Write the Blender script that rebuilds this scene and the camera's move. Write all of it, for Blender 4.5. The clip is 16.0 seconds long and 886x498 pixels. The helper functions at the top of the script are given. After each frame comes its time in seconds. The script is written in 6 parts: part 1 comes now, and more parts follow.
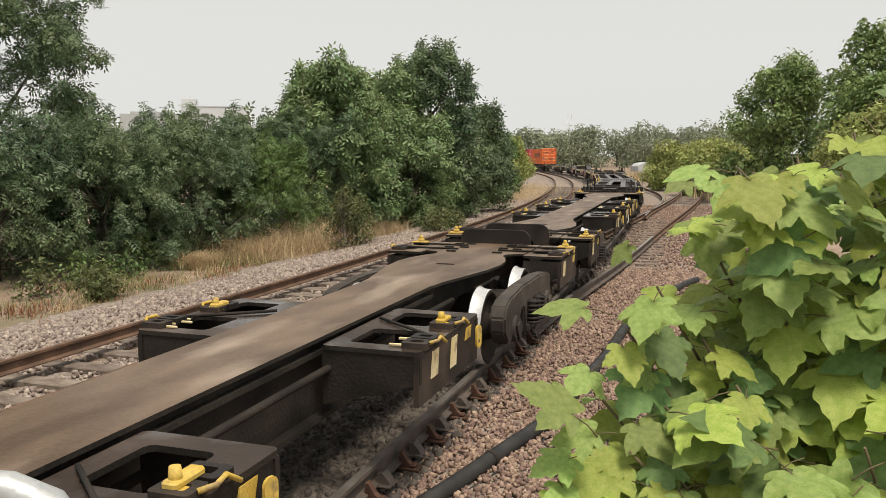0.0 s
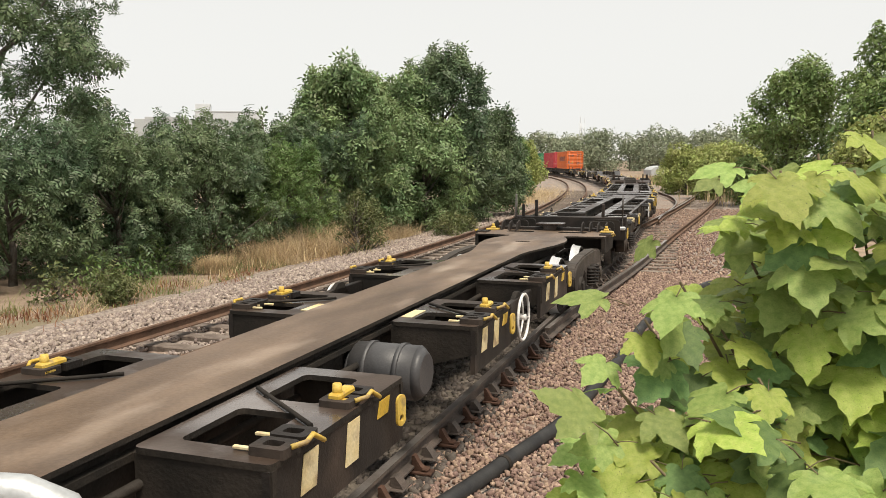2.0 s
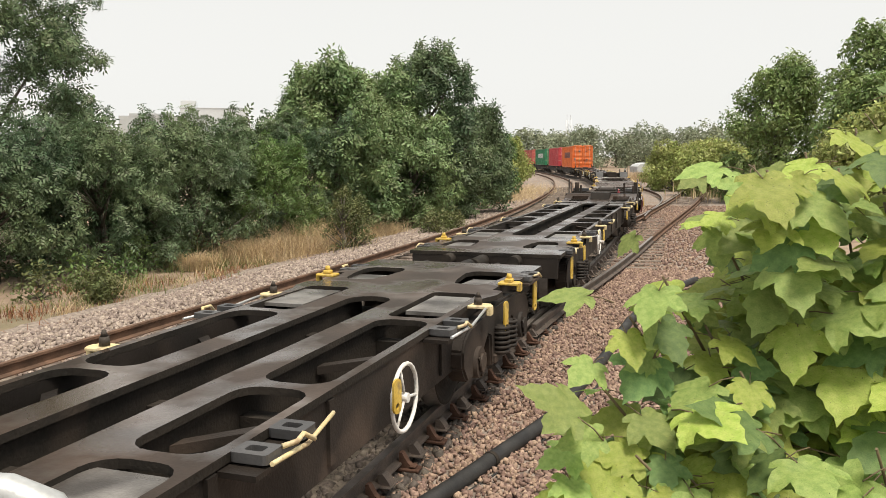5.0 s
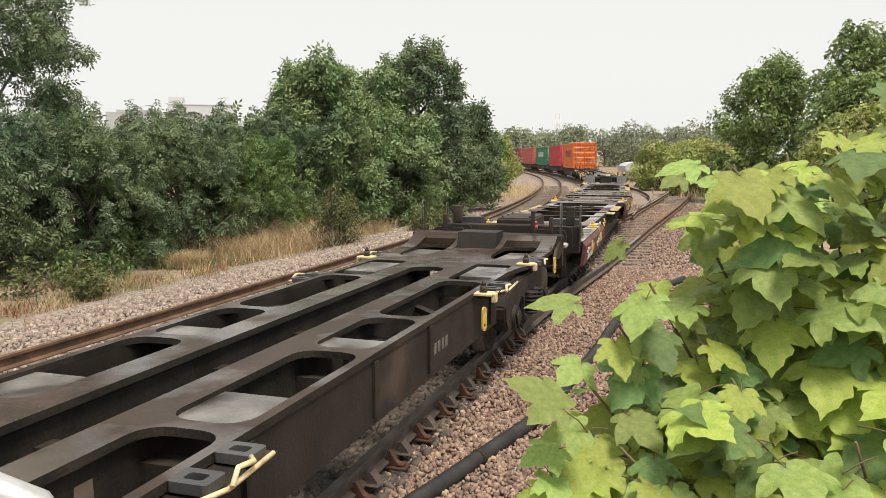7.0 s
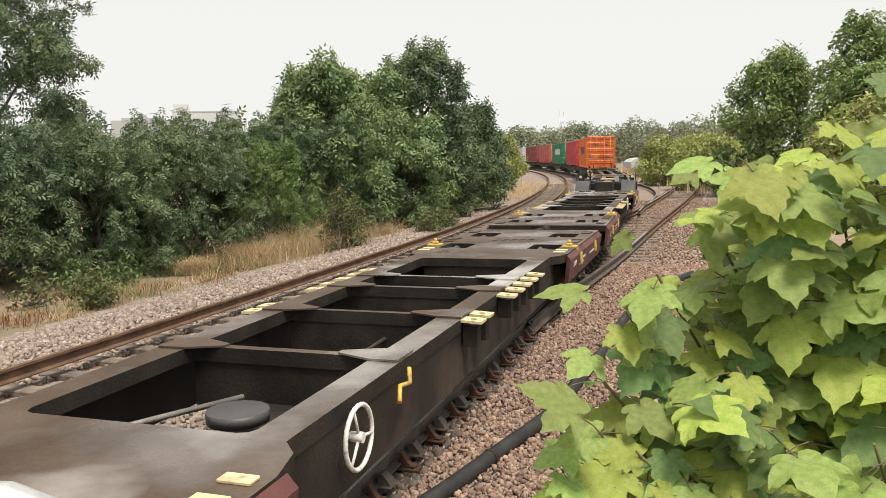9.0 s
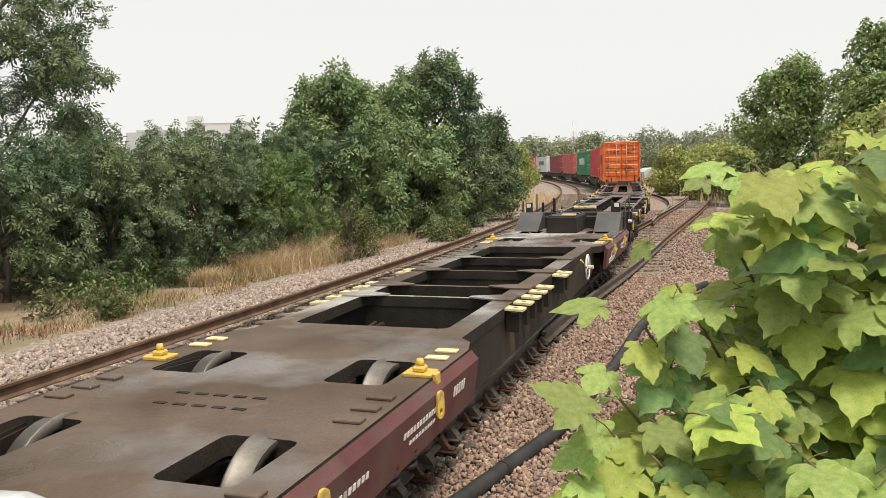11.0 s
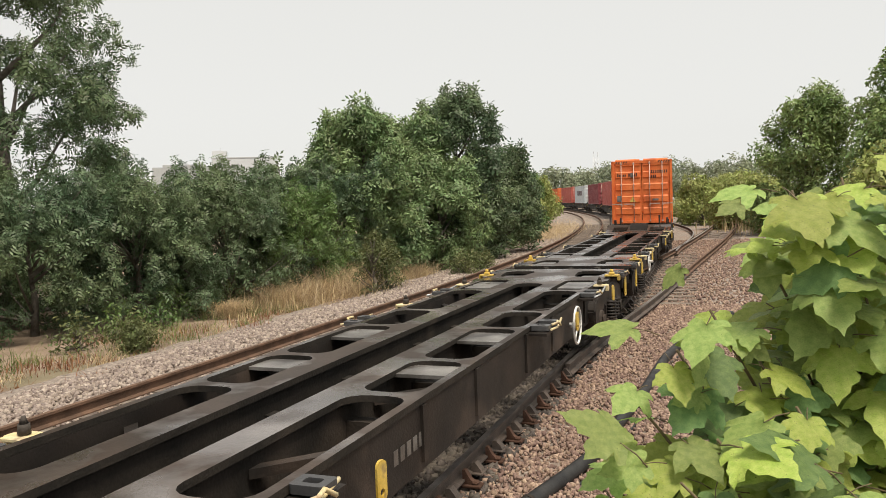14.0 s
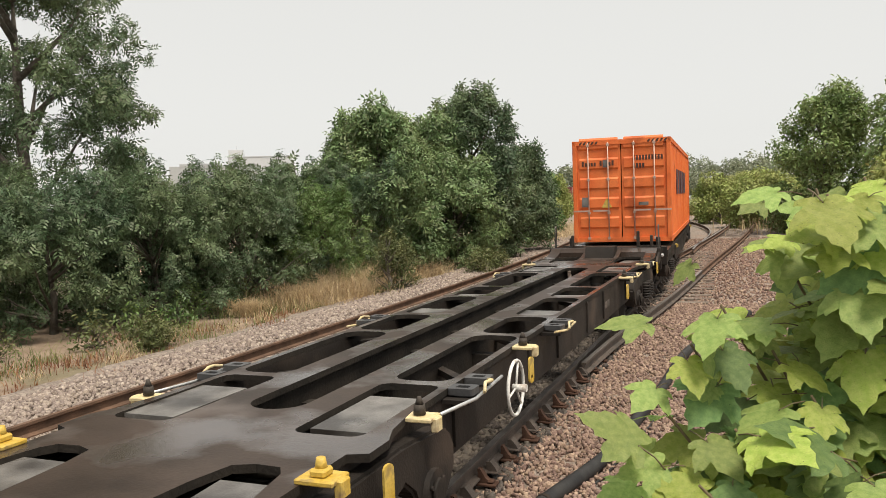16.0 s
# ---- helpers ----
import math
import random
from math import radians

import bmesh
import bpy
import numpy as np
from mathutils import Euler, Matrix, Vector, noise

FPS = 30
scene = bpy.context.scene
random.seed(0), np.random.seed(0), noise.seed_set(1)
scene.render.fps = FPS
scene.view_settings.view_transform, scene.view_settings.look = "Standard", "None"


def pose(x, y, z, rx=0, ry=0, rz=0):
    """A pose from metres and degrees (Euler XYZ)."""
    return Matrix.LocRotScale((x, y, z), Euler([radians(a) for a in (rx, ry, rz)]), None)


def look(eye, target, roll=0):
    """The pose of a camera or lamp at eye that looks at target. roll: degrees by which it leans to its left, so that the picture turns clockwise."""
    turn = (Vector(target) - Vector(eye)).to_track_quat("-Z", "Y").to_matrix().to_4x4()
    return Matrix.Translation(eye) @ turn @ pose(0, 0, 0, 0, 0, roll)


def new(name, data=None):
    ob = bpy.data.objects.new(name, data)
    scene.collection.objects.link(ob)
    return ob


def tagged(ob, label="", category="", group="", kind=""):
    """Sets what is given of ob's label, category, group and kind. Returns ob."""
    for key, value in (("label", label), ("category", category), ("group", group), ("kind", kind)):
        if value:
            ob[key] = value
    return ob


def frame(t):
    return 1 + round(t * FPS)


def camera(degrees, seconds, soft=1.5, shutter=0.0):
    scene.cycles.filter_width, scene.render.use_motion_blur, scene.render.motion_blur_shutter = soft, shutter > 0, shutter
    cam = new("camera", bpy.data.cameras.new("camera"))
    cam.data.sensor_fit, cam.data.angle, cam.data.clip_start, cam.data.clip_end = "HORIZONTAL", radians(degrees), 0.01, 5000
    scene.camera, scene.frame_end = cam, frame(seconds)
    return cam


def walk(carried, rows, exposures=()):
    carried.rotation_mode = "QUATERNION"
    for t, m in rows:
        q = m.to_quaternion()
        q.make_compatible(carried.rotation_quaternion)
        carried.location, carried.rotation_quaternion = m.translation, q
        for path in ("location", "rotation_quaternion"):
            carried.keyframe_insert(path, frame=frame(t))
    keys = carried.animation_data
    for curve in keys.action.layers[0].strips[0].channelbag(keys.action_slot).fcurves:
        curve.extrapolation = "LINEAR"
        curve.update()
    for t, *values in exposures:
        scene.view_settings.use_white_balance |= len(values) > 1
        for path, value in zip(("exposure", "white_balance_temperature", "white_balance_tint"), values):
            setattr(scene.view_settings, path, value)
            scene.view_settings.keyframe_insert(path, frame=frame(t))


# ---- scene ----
cam = camera(58.1, 16.0, soft=0.7)

PATH = [
    (0.0, pose(0.000, 0.000, 2.350, 83.40, 0.00, 0.00)),
    (0.5, pose(0.000, 0.000, 2.350, 83.57, 0.08, 0.12)),
    (1.0, pose(0.000, 0.000, 2.350, 83.67, 0.36, 0.22)),
    (1.5, pose(0.000, 0.000, 2.350, 83.72, 0.28, 0.47)),
    (2.0, pose(0.000, 0.000, 2.350, 83.69, 0.17, 0.88)),
    (2.5, pose(0.000, 0.000, 2.350, 83.58, 0.03, 1.07)),
    (3.0, pose(0.000, 0.000, 2.350, 83.46, -0.08, 1.05)),
    (3.5, pose(0.000, 0.000, 2.350, 83.43, 0.02, 0.75)),
    (4.0, pose(0.000, 0.000, 2.350, 83.47, 0.07, 0.35)),
    (6.5, pose(0.000, 0.000, 2.350, 83.38, 0.01, -0.55)),
    (7.0, pose(0.000, 0.000, 2.350, 83.34, -0.14, -0.85)),
    (7.5, pose(0.000, 0.000, 2.350, 83.42, 0.15, -0.91)),
    (8.0, pose(0.000, 0.000, 2.350, 83.39, 0.78, -0.81)),
    (8.5, pose(0.000, 0.000, 2.350, 83.35, 1.13, -0.70)),
    (9.0, pose(0.000, 0.000, 2.350, 83.38, 1.26, -0.51)),
    (11.5, pose(0.000, 0.000, 2.350, 84.33, 1.63, 1.14)),
    (12.0, pose(0.000, 0.000, 2.350, 84.53, 1.83, 2.19)),
    (12.5, pose(0.000, 0.000, 2.350, 85.00, 1.80, 2.84)),
    (13.0, pose(0.000, 0.000, 2.350, 85.46, 1.75, 2.81)),
    (13.5, pose(0.000, 0.000, 2.350, 85.93, 1.96, 2.00)),
    (14.0, pose(0.000, 0.000, 2.350, 86.46, 1.97, 1.95)),
    (14.5, pose(0.000, 0.000, 2.350, 86.37, 1.80, 2.62)),
    (15.0, pose(0.000, 0.000, 2.350, 86.06, 1.77, 2.96)),
    (15.5, pose(0.000, 0.000, 2.350, 86.11, 1.95, 3.11)),
    (16.0, pose(0.000, 0.000, 2.350, 86.40, 2.05, 3.04)),
]
walk(cam, PATH, exposures=[(0.0, 0.0), (0.6, 0.06), (1.2, 0.15), (2.0, 0.24), (3.0, 0.26), (9.0, 0.26), (12.5, 0.26), (13.0, 0.1), (13.5, 0.16), (14.0, 0.14), (16.0, 0.12)])

# ---------------------------------------------------------------- light
world = bpy.data.worlds.new("overcast_sky")
scene.world = world
world.use_nodes = True
wn, wl = world.node_tree.nodes, world.node_tree.links
sky = wn.new("ShaderNodeTexSky")
sky.sky_type, sky.sun_disc = "NISHITA", False
sky.sun_elevation, sky.sun_rotation = radians(68), radians(144)
grey_sky = wn.new("ShaderNodeHueSaturation")
grey_sky.inputs["Saturation"].default_value = 0.12
grey_sky.inputs["Value"].default_value = 0.10
cloud = wn.new("ShaderNodeMix")
cloud.data_type = "RGBA"
cloud.inputs[0].default_value = 0.8
cloud.inputs[7].default_value = (0.86, 0.855, 0.82, 1)
wl.new(sky.outputs[0], grey_sky.inputs["Color"])
wl.new(grey_sky.outputs[0], cloud.inputs[6])
wl.new(cloud.outputs[2], wn["Background"].inputs["Color"])
wn["Background"].inputs["Strength"].default_value = 0.95

sun = new("sun", bpy.data.lights.new("sun", "SUN"))
sun.data.energy, sun.data.angle, sun.data.color = 4.3, radians(20), (1.0, 0.9, 0.75)
sun.matrix_basis = look((11, -5, 45), (0, 10, 0))


# ---------------------------------------------------------------- materials
def ramp_mix(nt, fac, c1, c2):
    m = nt.nodes.new("ShaderNodeMix")
    m.data_type = "RGBA"
    m.inputs[6].default_value, m.inputs[7].default_value = (*c1, 1), (*c2, 1)
    if fac is not None:
        nt.links.new(fac, m.inputs[0])
    return m


def noise_node(nt, coord, scale, detail=4.0, lo=0.35, hi=0.65, stretch=None):
    if stretch:
        mp = nt.nodes.new("ShaderNodeMapping")
        mp.inputs["Scale"].default_value = stretch
        nt.links.new(coord, mp.inputs["Vector"])
        coord = mp.outputs[0]
    n = nt.nodes.new("ShaderNodeTexNoise")
    n.inputs["Scale"].default_value, n.inputs["Detail"].default_value = scale, detail
    nt.links.new(coord, n.inputs["Vector"])
    r = nt.nodes.new("ShaderNodeMapRange")
    r.inputs["From Min"].default_value, r.inputs["From Max"].default_value = lo, hi
    nt.links.new(n.outputs[0], r.inputs["Value"])
    return r.outputs[0]


def mat(name, c1, c2, scale=3.0, rough=0.7, rough2=None, metal=0.0, bump=0.2, fine=60.0, c3=None, scale3=1.2, lo3=0.55,
        hi3=0.7, vary=0.0, island=False, through_light=0.0, world_coords=False, stretch=None, spec=0.5, patch=(0.35, 0.65), wet=None):
    """Two tones over a broad and a fine grain, an optional third as stains and painted sheen, fine relief, and a tone
    that varies from piece to piece.
    """
    m = bpy.data.materials.new(name)
    m.use_nodes = True
    nt = m.node_tree
    b = nt.nodes["Principled BSDF"]
    tc = nt.nodes.new("ShaderNodeTexCoord")
    geo = nt.nodes.new("ShaderNodeNewGeometry")
    coord = geo.outputs["Position"] if world_coords else tc.outputs["Object"]
    broad = noise_node(nt, coord, scale, stretch=stretch)
    grain = noise_node(nt, coord, fine, 3.0, 0.25, 0.75)
    mixed = ramp_mix(nt, broad, c1, c2)
    fine_mix = nt.nodes.new("ShaderNodeMix")
    fine_mix.data_type, fine_mix.blend_type = "RGBA", "MULTIPLY"
    fine_mix.inputs[0].default_value = 0.45
    nt.links.new(mixed.outputs[2], fine_mix.inputs[6])
    tone = ramp_mix(nt, grain, (0.55, 0.55, 0.55), (1.25, 1.25, 1.25))
    nt.links.new(tone.outputs[2], fine_mix.inputs[7])
    out = fine_mix.outputs[2]
    if c3:
        stain_sheen = noise_node(nt, coord, scale3, 5.0, lo3, hi3, stretch=stretch)
        s = ramp_mix(nt, stain_sheen, (0, 0, 0), c3)
        nt.links.new(out, s.inputs[6])
        out = s.outputs[2]
    if vary:
        if island:
            rnd = geo.outputs["Random Per Island"]
        else:
            oi = nt.nodes.new("ShaderNodeObjectInfo")
            rnd = oi.outputs["Random"]
        hsv = nt.nodes.new("ShaderNodeHueSaturation")
        mr = nt.nodes.new("ShaderNodeMapRange")
        mr.inputs["To Min"].default_value, mr.inputs["To Max"].default_value = 1 - vary, 1 + vary
        nt.links.new(rnd, mr.inputs["Value"])
        nt.links.new(mr.outputs[0], hsv.inputs["Value"])
        hue = nt.nodes.new("ShaderNodeMapRange")
        hue.inputs["To Min"].default_value, hue.inputs["To Max"].default_value = 0.5 - 0.06 * vary, 0.5 + 0.03 * vary
        nt.links.new(rnd, hue.inputs["Value"])
        nt.links.new(hue.outputs[0], hsv.inputs["Hue"])
        nt.links.new(out, hsv.inputs["Color"])
        out = hsv.outputs[0]
    nt.links.new(out, b.inputs["Base Color"])
    b.inputs["Metallic"].default_value = metal
    b.inputs["Specular IOR Level"].default_value = spec
    if wet is not None:
        damp = nt.nodes.new("ShaderNodeMapRange")
        damp.inputs["To Min"].default_value, damp.inputs["To Max"].default_value = spec, wet
        nt.links.new(noise_node(nt, coord, scale * 0.7, 5.0, *patch), damp.inputs["Value"])
        nt.links.new(damp.outputs[0], b.inputs["Specular IOR Level"])
    if rough2 is None:
        b.inputs["Roughness"].default_value = rough
    else:
        rr = nt.nodes.new("ShaderNodeMapRange")
        rr.inputs["To Min"].default_value, rr.inputs["To Max"].default_value = rough, rough2
        nt.links.new(noise_node(nt, coord, scale * 0.7, 5.0, *patch), rr.inputs["Value"])
        nt.links.new(rr.outputs[0], b.inputs["Roughness"])
    if bump:
        bp = nt.nodes.new("ShaderNodeBump")
        bp.inputs["Strength"].default_value, bp.inputs["Distance"].default_value = bump, 0.01
        nt.links.new(grain, bp.inputs["Height"])
        nt.links.new(bp.outputs[0], b.inputs["Normal"])
    if through_light:
        tr = nt.nodes.new("ShaderNodeBsdfTranslucent")
        nt.links.new(out, tr.inputs["Color"])
        ms = nt.nodes.new("ShaderNodeMixShader")
        ms.inputs[0].default_value = through_light
        nt.links.new(b.outputs[0], ms.inputs[1])
        nt.links.new(tr.outputs[0], ms.inputs[2])
        nt.links.new(ms.outputs[0], nt.nodes["Material Output"].inputs["Surface"])
    return m


M_DECK_RUST = mat("spine_deck_rust", (0.085, 0.058, 0.04), (0.165, 0.117, 0.082), 1.6, 0.42, 0.75, bump=0.12, fine=35, c3=(0.3, 0.24, 0.19), scale3=1.3, lo3=0.55, hi3=0.76, stretch=(1.6, 0.5, 1), spec=0.15, patch=(0.48, 0.64), wet=0.6)
# both decks: pale c3 patches are wear and smears plus sky sheen painted in
M_DECK = mat("dark_wagon_deck", (0.03, 0.021, 0.016), (0.058, 0.041, 0.032), 1.6, 0.4, 0.17, bump=0.05, fine=45, c3=(0.13, 0.11, 0.1), scale3=0.9, lo3=0.58, hi3=0.72, spec=0.12, patch=(0.47, 0.6), wet=1.0)
M_DECK_BROWN = mat("brown_wagon_deck", (0.065, 0.045, 0.033), (0.11, 0.082, 0.065), 1.3, 0.5, 0.22, bump=0.06, fine=45, c3=(0.4, 0.39, 0.38), scale3=0.5, lo3=0.57, hi3=0.72, spec=0.12, patch=(0.5, 0.63), wet=0.95)
M_STEEL_DARK = mat("grimy_underframe", (0.016, 0.014, 0.012), (0.034, 0.028, 0.023), 2.5, 0.7, 0.9, bump=0.3, fine=40, c3=(0.05, 0.038, 0.03), lo3=0.62, hi3=0.8, spec=0.2)
M_BOGIE = mat("cast_bogie_frame", (0.035, 0.029, 0.024), (0.075, 0.062, 0.052), 3.0, 0.6, 0.85, bump=0.3, fine=40, c3=(0.02, 0.017, 0.015), lo3=0.5, hi3=0.7, spec=0.3)
M_SILL = mat("wagon_side_sill", (0.011, 0.0085, 0.007), (0.024, 0.018, 0.0145), 2.0, 0.55, 0.8, bump=0.2, fine=50, c3=(0.06, 0.043, 0.033), spec=0.35)
M_PANEL = mat("weathered_steel_plate", (0.04, 0.034, 0.03), (0.2, 0.19, 0.18), 2.6, 0.22, 0.5, bump=0.1, fine=70)
M_GREY_PLATE = mat("grey_gusset_paint", (0.042, 0.042, 0.045), (0.07, 0.069, 0.071), 2.0, 0.5, bump=0.1)
M_MAROON = mat("maroon_skirt_paint", (0.075, 0.02, 0.022), (0.12, 0.04, 0.038), 2.0, 0.45, 0.7, bump=0.1, c3=(0.07, 0.055, 0.048), scale3=1.5, lo3=0.5, hi3=0.7)
M_YELLOW = mat("worn_yellow_paint", (0.48, 0.31, 0.035), (0.6, 0.43, 0.1), 6.0, 0.55, bump=0.15, c3=(0.2, 0.14, 0.07), scale3=9.0, lo3=0.55, hi3=0.7)
M_CREAM = mat("faded_yellow_plate", (0.6, 0.48, 0.24), (0.66, 0.57, 0.36), 6.0, 0.6, bump=0.1, c3=(0.3, 0.22, 0.13), scale3=8.0)
M_WHITE = mat("chipped_white_paint", (0.62, 0.62, 0.6), (0.75, 0.75, 0.73), 6.0, 0.5, bump=0.1, c3=(0.35, 0.3, 0.26), scale3=9.0)
M_TREAD = mat("polished_wheel_rim", (0.62, 0.62, 0.62), (0.75, 0.75, 0.75), 5.0, 0.35, metal=0.6, bump=0.05)
M_TREAD_DULL = mat("dull_wheel_rim", (0.10, 0.09, 0.08), (0.18, 0.165, 0.15), 5.0, 0.5, metal=0.5, bump=0.05)
M_RAILTOP = mat("polished_railhead", (0.22, 0.19, 0.17), (0.32, 0.29, 0.27), 5.0, 0.4, metal=0.7, bump=0.05, world_coords=True)
M_RAIL = mat("rusty_rail_side", (0.08, 0.045, 0.028), (0.15, 0.085, 0.054), 4.0, 0.85, bump=0.3, world_coords=True)
M_RAIL_DARK = mat("greasy_rail_side", (0.05, 0.04, 0.035), (0.10, 0.075, 0.06), 4.0, 0.7, bump=0.3, world_coords=True)
M_CHAIR = mat("rusty_cast_chair", (0.05, 0.026, 0.018), (0.10, 0.055, 0.038), 6.0, 0.85, bump=0.3, spec=0.2)
M_TIMBER = mat("weathered_timber_sleeper", (0.10, 0.075, 0.058), (0.2, 0.165, 0.135), 5.0, 0.9, bump=0.5, fine=30, vary=0.2)
M_CONCRETE = mat("pale_concrete", (0.36, 0.34, 0.31), (0.5, 0.48, 0.45), 3.0, 0.9, bump=0.4, fine=80)
M_STONE = mat("ballast_stone", (0.2, 0.158, 0.13), (0.36, 0.3, 0.26), 12.0, 0.9, bump=0.3, fine=70, vary=0.35, island=True, world_coords=True)
M_STONE_PINK = mat("pinkish_ballast_stone", (0.17, 0.112, 0.083), (0.32, 0.228, 0.176), 12.0, 0.9, bump=0.3, fine=70, vary=0.4, island=True, world_coords=True)
M_STONE_DARK = mat("dark_ballast_stone", (0.045, 0.037, 0.03), (0.10, 0.082, 0.068), 12.0, 0.75, bump=0.3, fine=70, vary=0.4, island=True, world_coords=True)
M_GROUND = mat("earth_and_fine_gravel", (0.17, 0.12, 0.083), (0.31, 0.235, 0.172), 1.2, 0.95, bump=0.8, fine=22, c3=(0.10, 0.10, 0.05), scale3=0.25, world_coords=True)
M_BED = mat("ballast_bed", (0.15, 0.12, 0.10), (0.33, 0.275, 0.235), 14.0, 0.95, bump=1.0, fine=26, c3=(0.22, 0.145, 0.10), scale3=0.35, world_coords=True)
M_CABLE = mat("black_cable_sheath", (0.014, 0.014, 0.015), (0.03, 0.029, 0.028), 6.0, 0.5, 0.7, bump=0.1, spec=0.35)
M_GALV = mat("galvanised_tube", (0.42, 0.44, 0.45), (0.56, 0.57, 0.57), 8.0, 0.42, metal=0.5, bump=0.08)
M_BARK = mat("grey_brown_bark", (0.09, 0.075, 0.06), (0.17, 0.15, 0.125), 6.0, 0.95, bump=0.8, fine=25)
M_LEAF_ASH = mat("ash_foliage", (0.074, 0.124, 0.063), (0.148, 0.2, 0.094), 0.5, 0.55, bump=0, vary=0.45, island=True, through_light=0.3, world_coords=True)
M_LEAF_MID = mat("hawthorn_foliage", (0.09, 0.16, 0.046), (0.155, 0.23, 0.068), 0.5, 0.55, bump=0, vary=0.45, island=True, through_light=0.3, world_coords=True)
M_LEAF_TALL = mat("tall_maple_foliage", (0.15, 0.235, 0.1), (0.25, 0.33, 0.142), 0.5, 0.55, bump=0, vary=0.45, island=True, through_light=0.3, world_coords=True)
M_LEAF_BANK = mat("bank_tree_foliage", (0.15, 0.23, 0.075), (0.25, 0.33, 0.115), 0.5, 0.55, bump=0, vary=0.45, island=True, through_light=0.3, world_coords=True)
# air haze is painted into this pale, greyed leaf colour
M_LEAF_FAR = mat("haze_tinted_distant_foliage", (0.21, 0.25, 0.165), (0.3, 0.33, 0.22), 0.3, 0.7, bump=0, vary=0.35, island=True, through_light=0.28, world_coords=True)
M_LEAF_SCRUB = mat("pale_scrub_foliage", (0.25, 0.31, 0.085), (0.37, 0.4, 0.14), 0.8, 0.6, bump=0, vary=0.4, island=True, through_light=0.3, world_coords=True)
M_LEAF_WEED = mat("weed_foliage", (0.10, 0.135, 0.045), (0.17, 0.18, 0.07), 2.0, 0.6, bump=0, vary=0.35, island=True, through_light=0.25, world_coords=True)
M_GRASS_DRY = mat("dry_straw_grass", (0.46, 0.34, 0.185), (0.6, 0.49, 0.32), 1.5, 0.8, bump=0, vary=0.3, island=True, through_light=0.25, world_coords=True)
M_GRASS = mat("green_rough_grass", (0.11, 0.15, 0.045), (0.2, 0.21, 0.075), 1.5, 0.8, bump=0, vary=0.3, island=True, through_light=0.25, world_coords=True)
M_WEED_RED = mat("reddish_dock_weed", (0.2, 0.085, 0.04), (0.28, 0.15, 0.075), 2.0, 0.7, bump=0, vary=0.3, island=True, through_light=0.28, world_coords=True)
# far wall, roof and window tones have distance haze mixed into the colour
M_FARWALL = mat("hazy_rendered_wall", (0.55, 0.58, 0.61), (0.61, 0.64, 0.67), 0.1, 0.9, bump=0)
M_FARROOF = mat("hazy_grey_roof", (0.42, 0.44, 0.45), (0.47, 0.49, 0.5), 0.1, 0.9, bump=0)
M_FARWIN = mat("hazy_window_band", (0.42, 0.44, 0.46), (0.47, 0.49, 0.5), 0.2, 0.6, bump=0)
M_ROD = mat("dull_galvanised_rod", (0.45, 0.3, 0.24), (0.55, 0.4, 0.33), 6.0, 0.5, metal=0.3, bump=0.05)
# mast steel, paled by the same painted haze
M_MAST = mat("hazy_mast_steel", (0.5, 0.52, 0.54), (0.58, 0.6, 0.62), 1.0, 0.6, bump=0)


# ---------------------------------------------------------------- mesh tools
def mesh_of(name, bm, mats):
    me = bpy.data.meshes.new(name)
    bm.to_mesh(me)
    bm.free()
    for m in (mats if isinstance(mats, (list, tuple)) else [mats]):
        me.materials.append(m)
    return me


def part(name, bm, material, parent, label=""):
    ob = new(name, mesh_of(name, bm, material) if isinstance(bm, bmesh.types.BMesh) else bm)
    ob.parent = parent
    if label:
        tagged(ob, label)
    return ob


def thing(name, label, category, group="", kind="", m=None):
    ob = new(name)
    ob.empty_display_size = 0.2
    if m is not None:
        ob.matrix_basis = m
    return tagged(ob, label, category, group, kind)


def add_box(bm, x0, x1, y0, y1, z0, z1, bevel=0.0, mi=0):
    c = bmesh.ops.create_cube(bm, size=1.0, matrix=Matrix.Translation(((x0 + x1) / 2, (y0 + y1) / 2, (z0 + z1) / 2)) @ Matrix.Diagonal((abs(x1 - x0), abs(y1 - y0), abs(z1 - z0), 1)))
    faces = {f for v in c["verts"] for f in v.link_faces}
    for f in faces:
        f.material_index = mi
    if bevel:
        edges = list({e for v in c["verts"] for e in v.link_edges})
        r = bmesh.ops.bevel(bm, geom=edges, offset=bevel, segments=1, affect="EDGES", profile=0.5)
        for f in r["faces"]:
            f.material_index = mi
    return c["verts"]


def box(x0, x1, y0, y1, z0, z1, bevel=0.0):
    bm = bmesh.new()
    add_box(bm, x0, x1, y0, y1, z0, z1, bevel)
    return bm


def add_cyl(bm, p, q, r0, r1=None, seg=12, mi=0):
    p, q = Vector(p), Vector(q)
    d = q - p
    m = Matrix.Translation((p + q) / 2) @ d.to_track_quat("Z", "Y").to_matrix().to_4x4()
    c = bmesh.ops.create_cone(bm, cap_ends=True, segments=seg, radius1=r0, radius2=r0 if r1 is None else r1, depth=d.length, matrix=m)
    for f in {f for v in c["verts"] for f in v.link_faces}:
        f.material_index = mi
        f.smooth = len(f.verts) == 4
    return c["verts"]


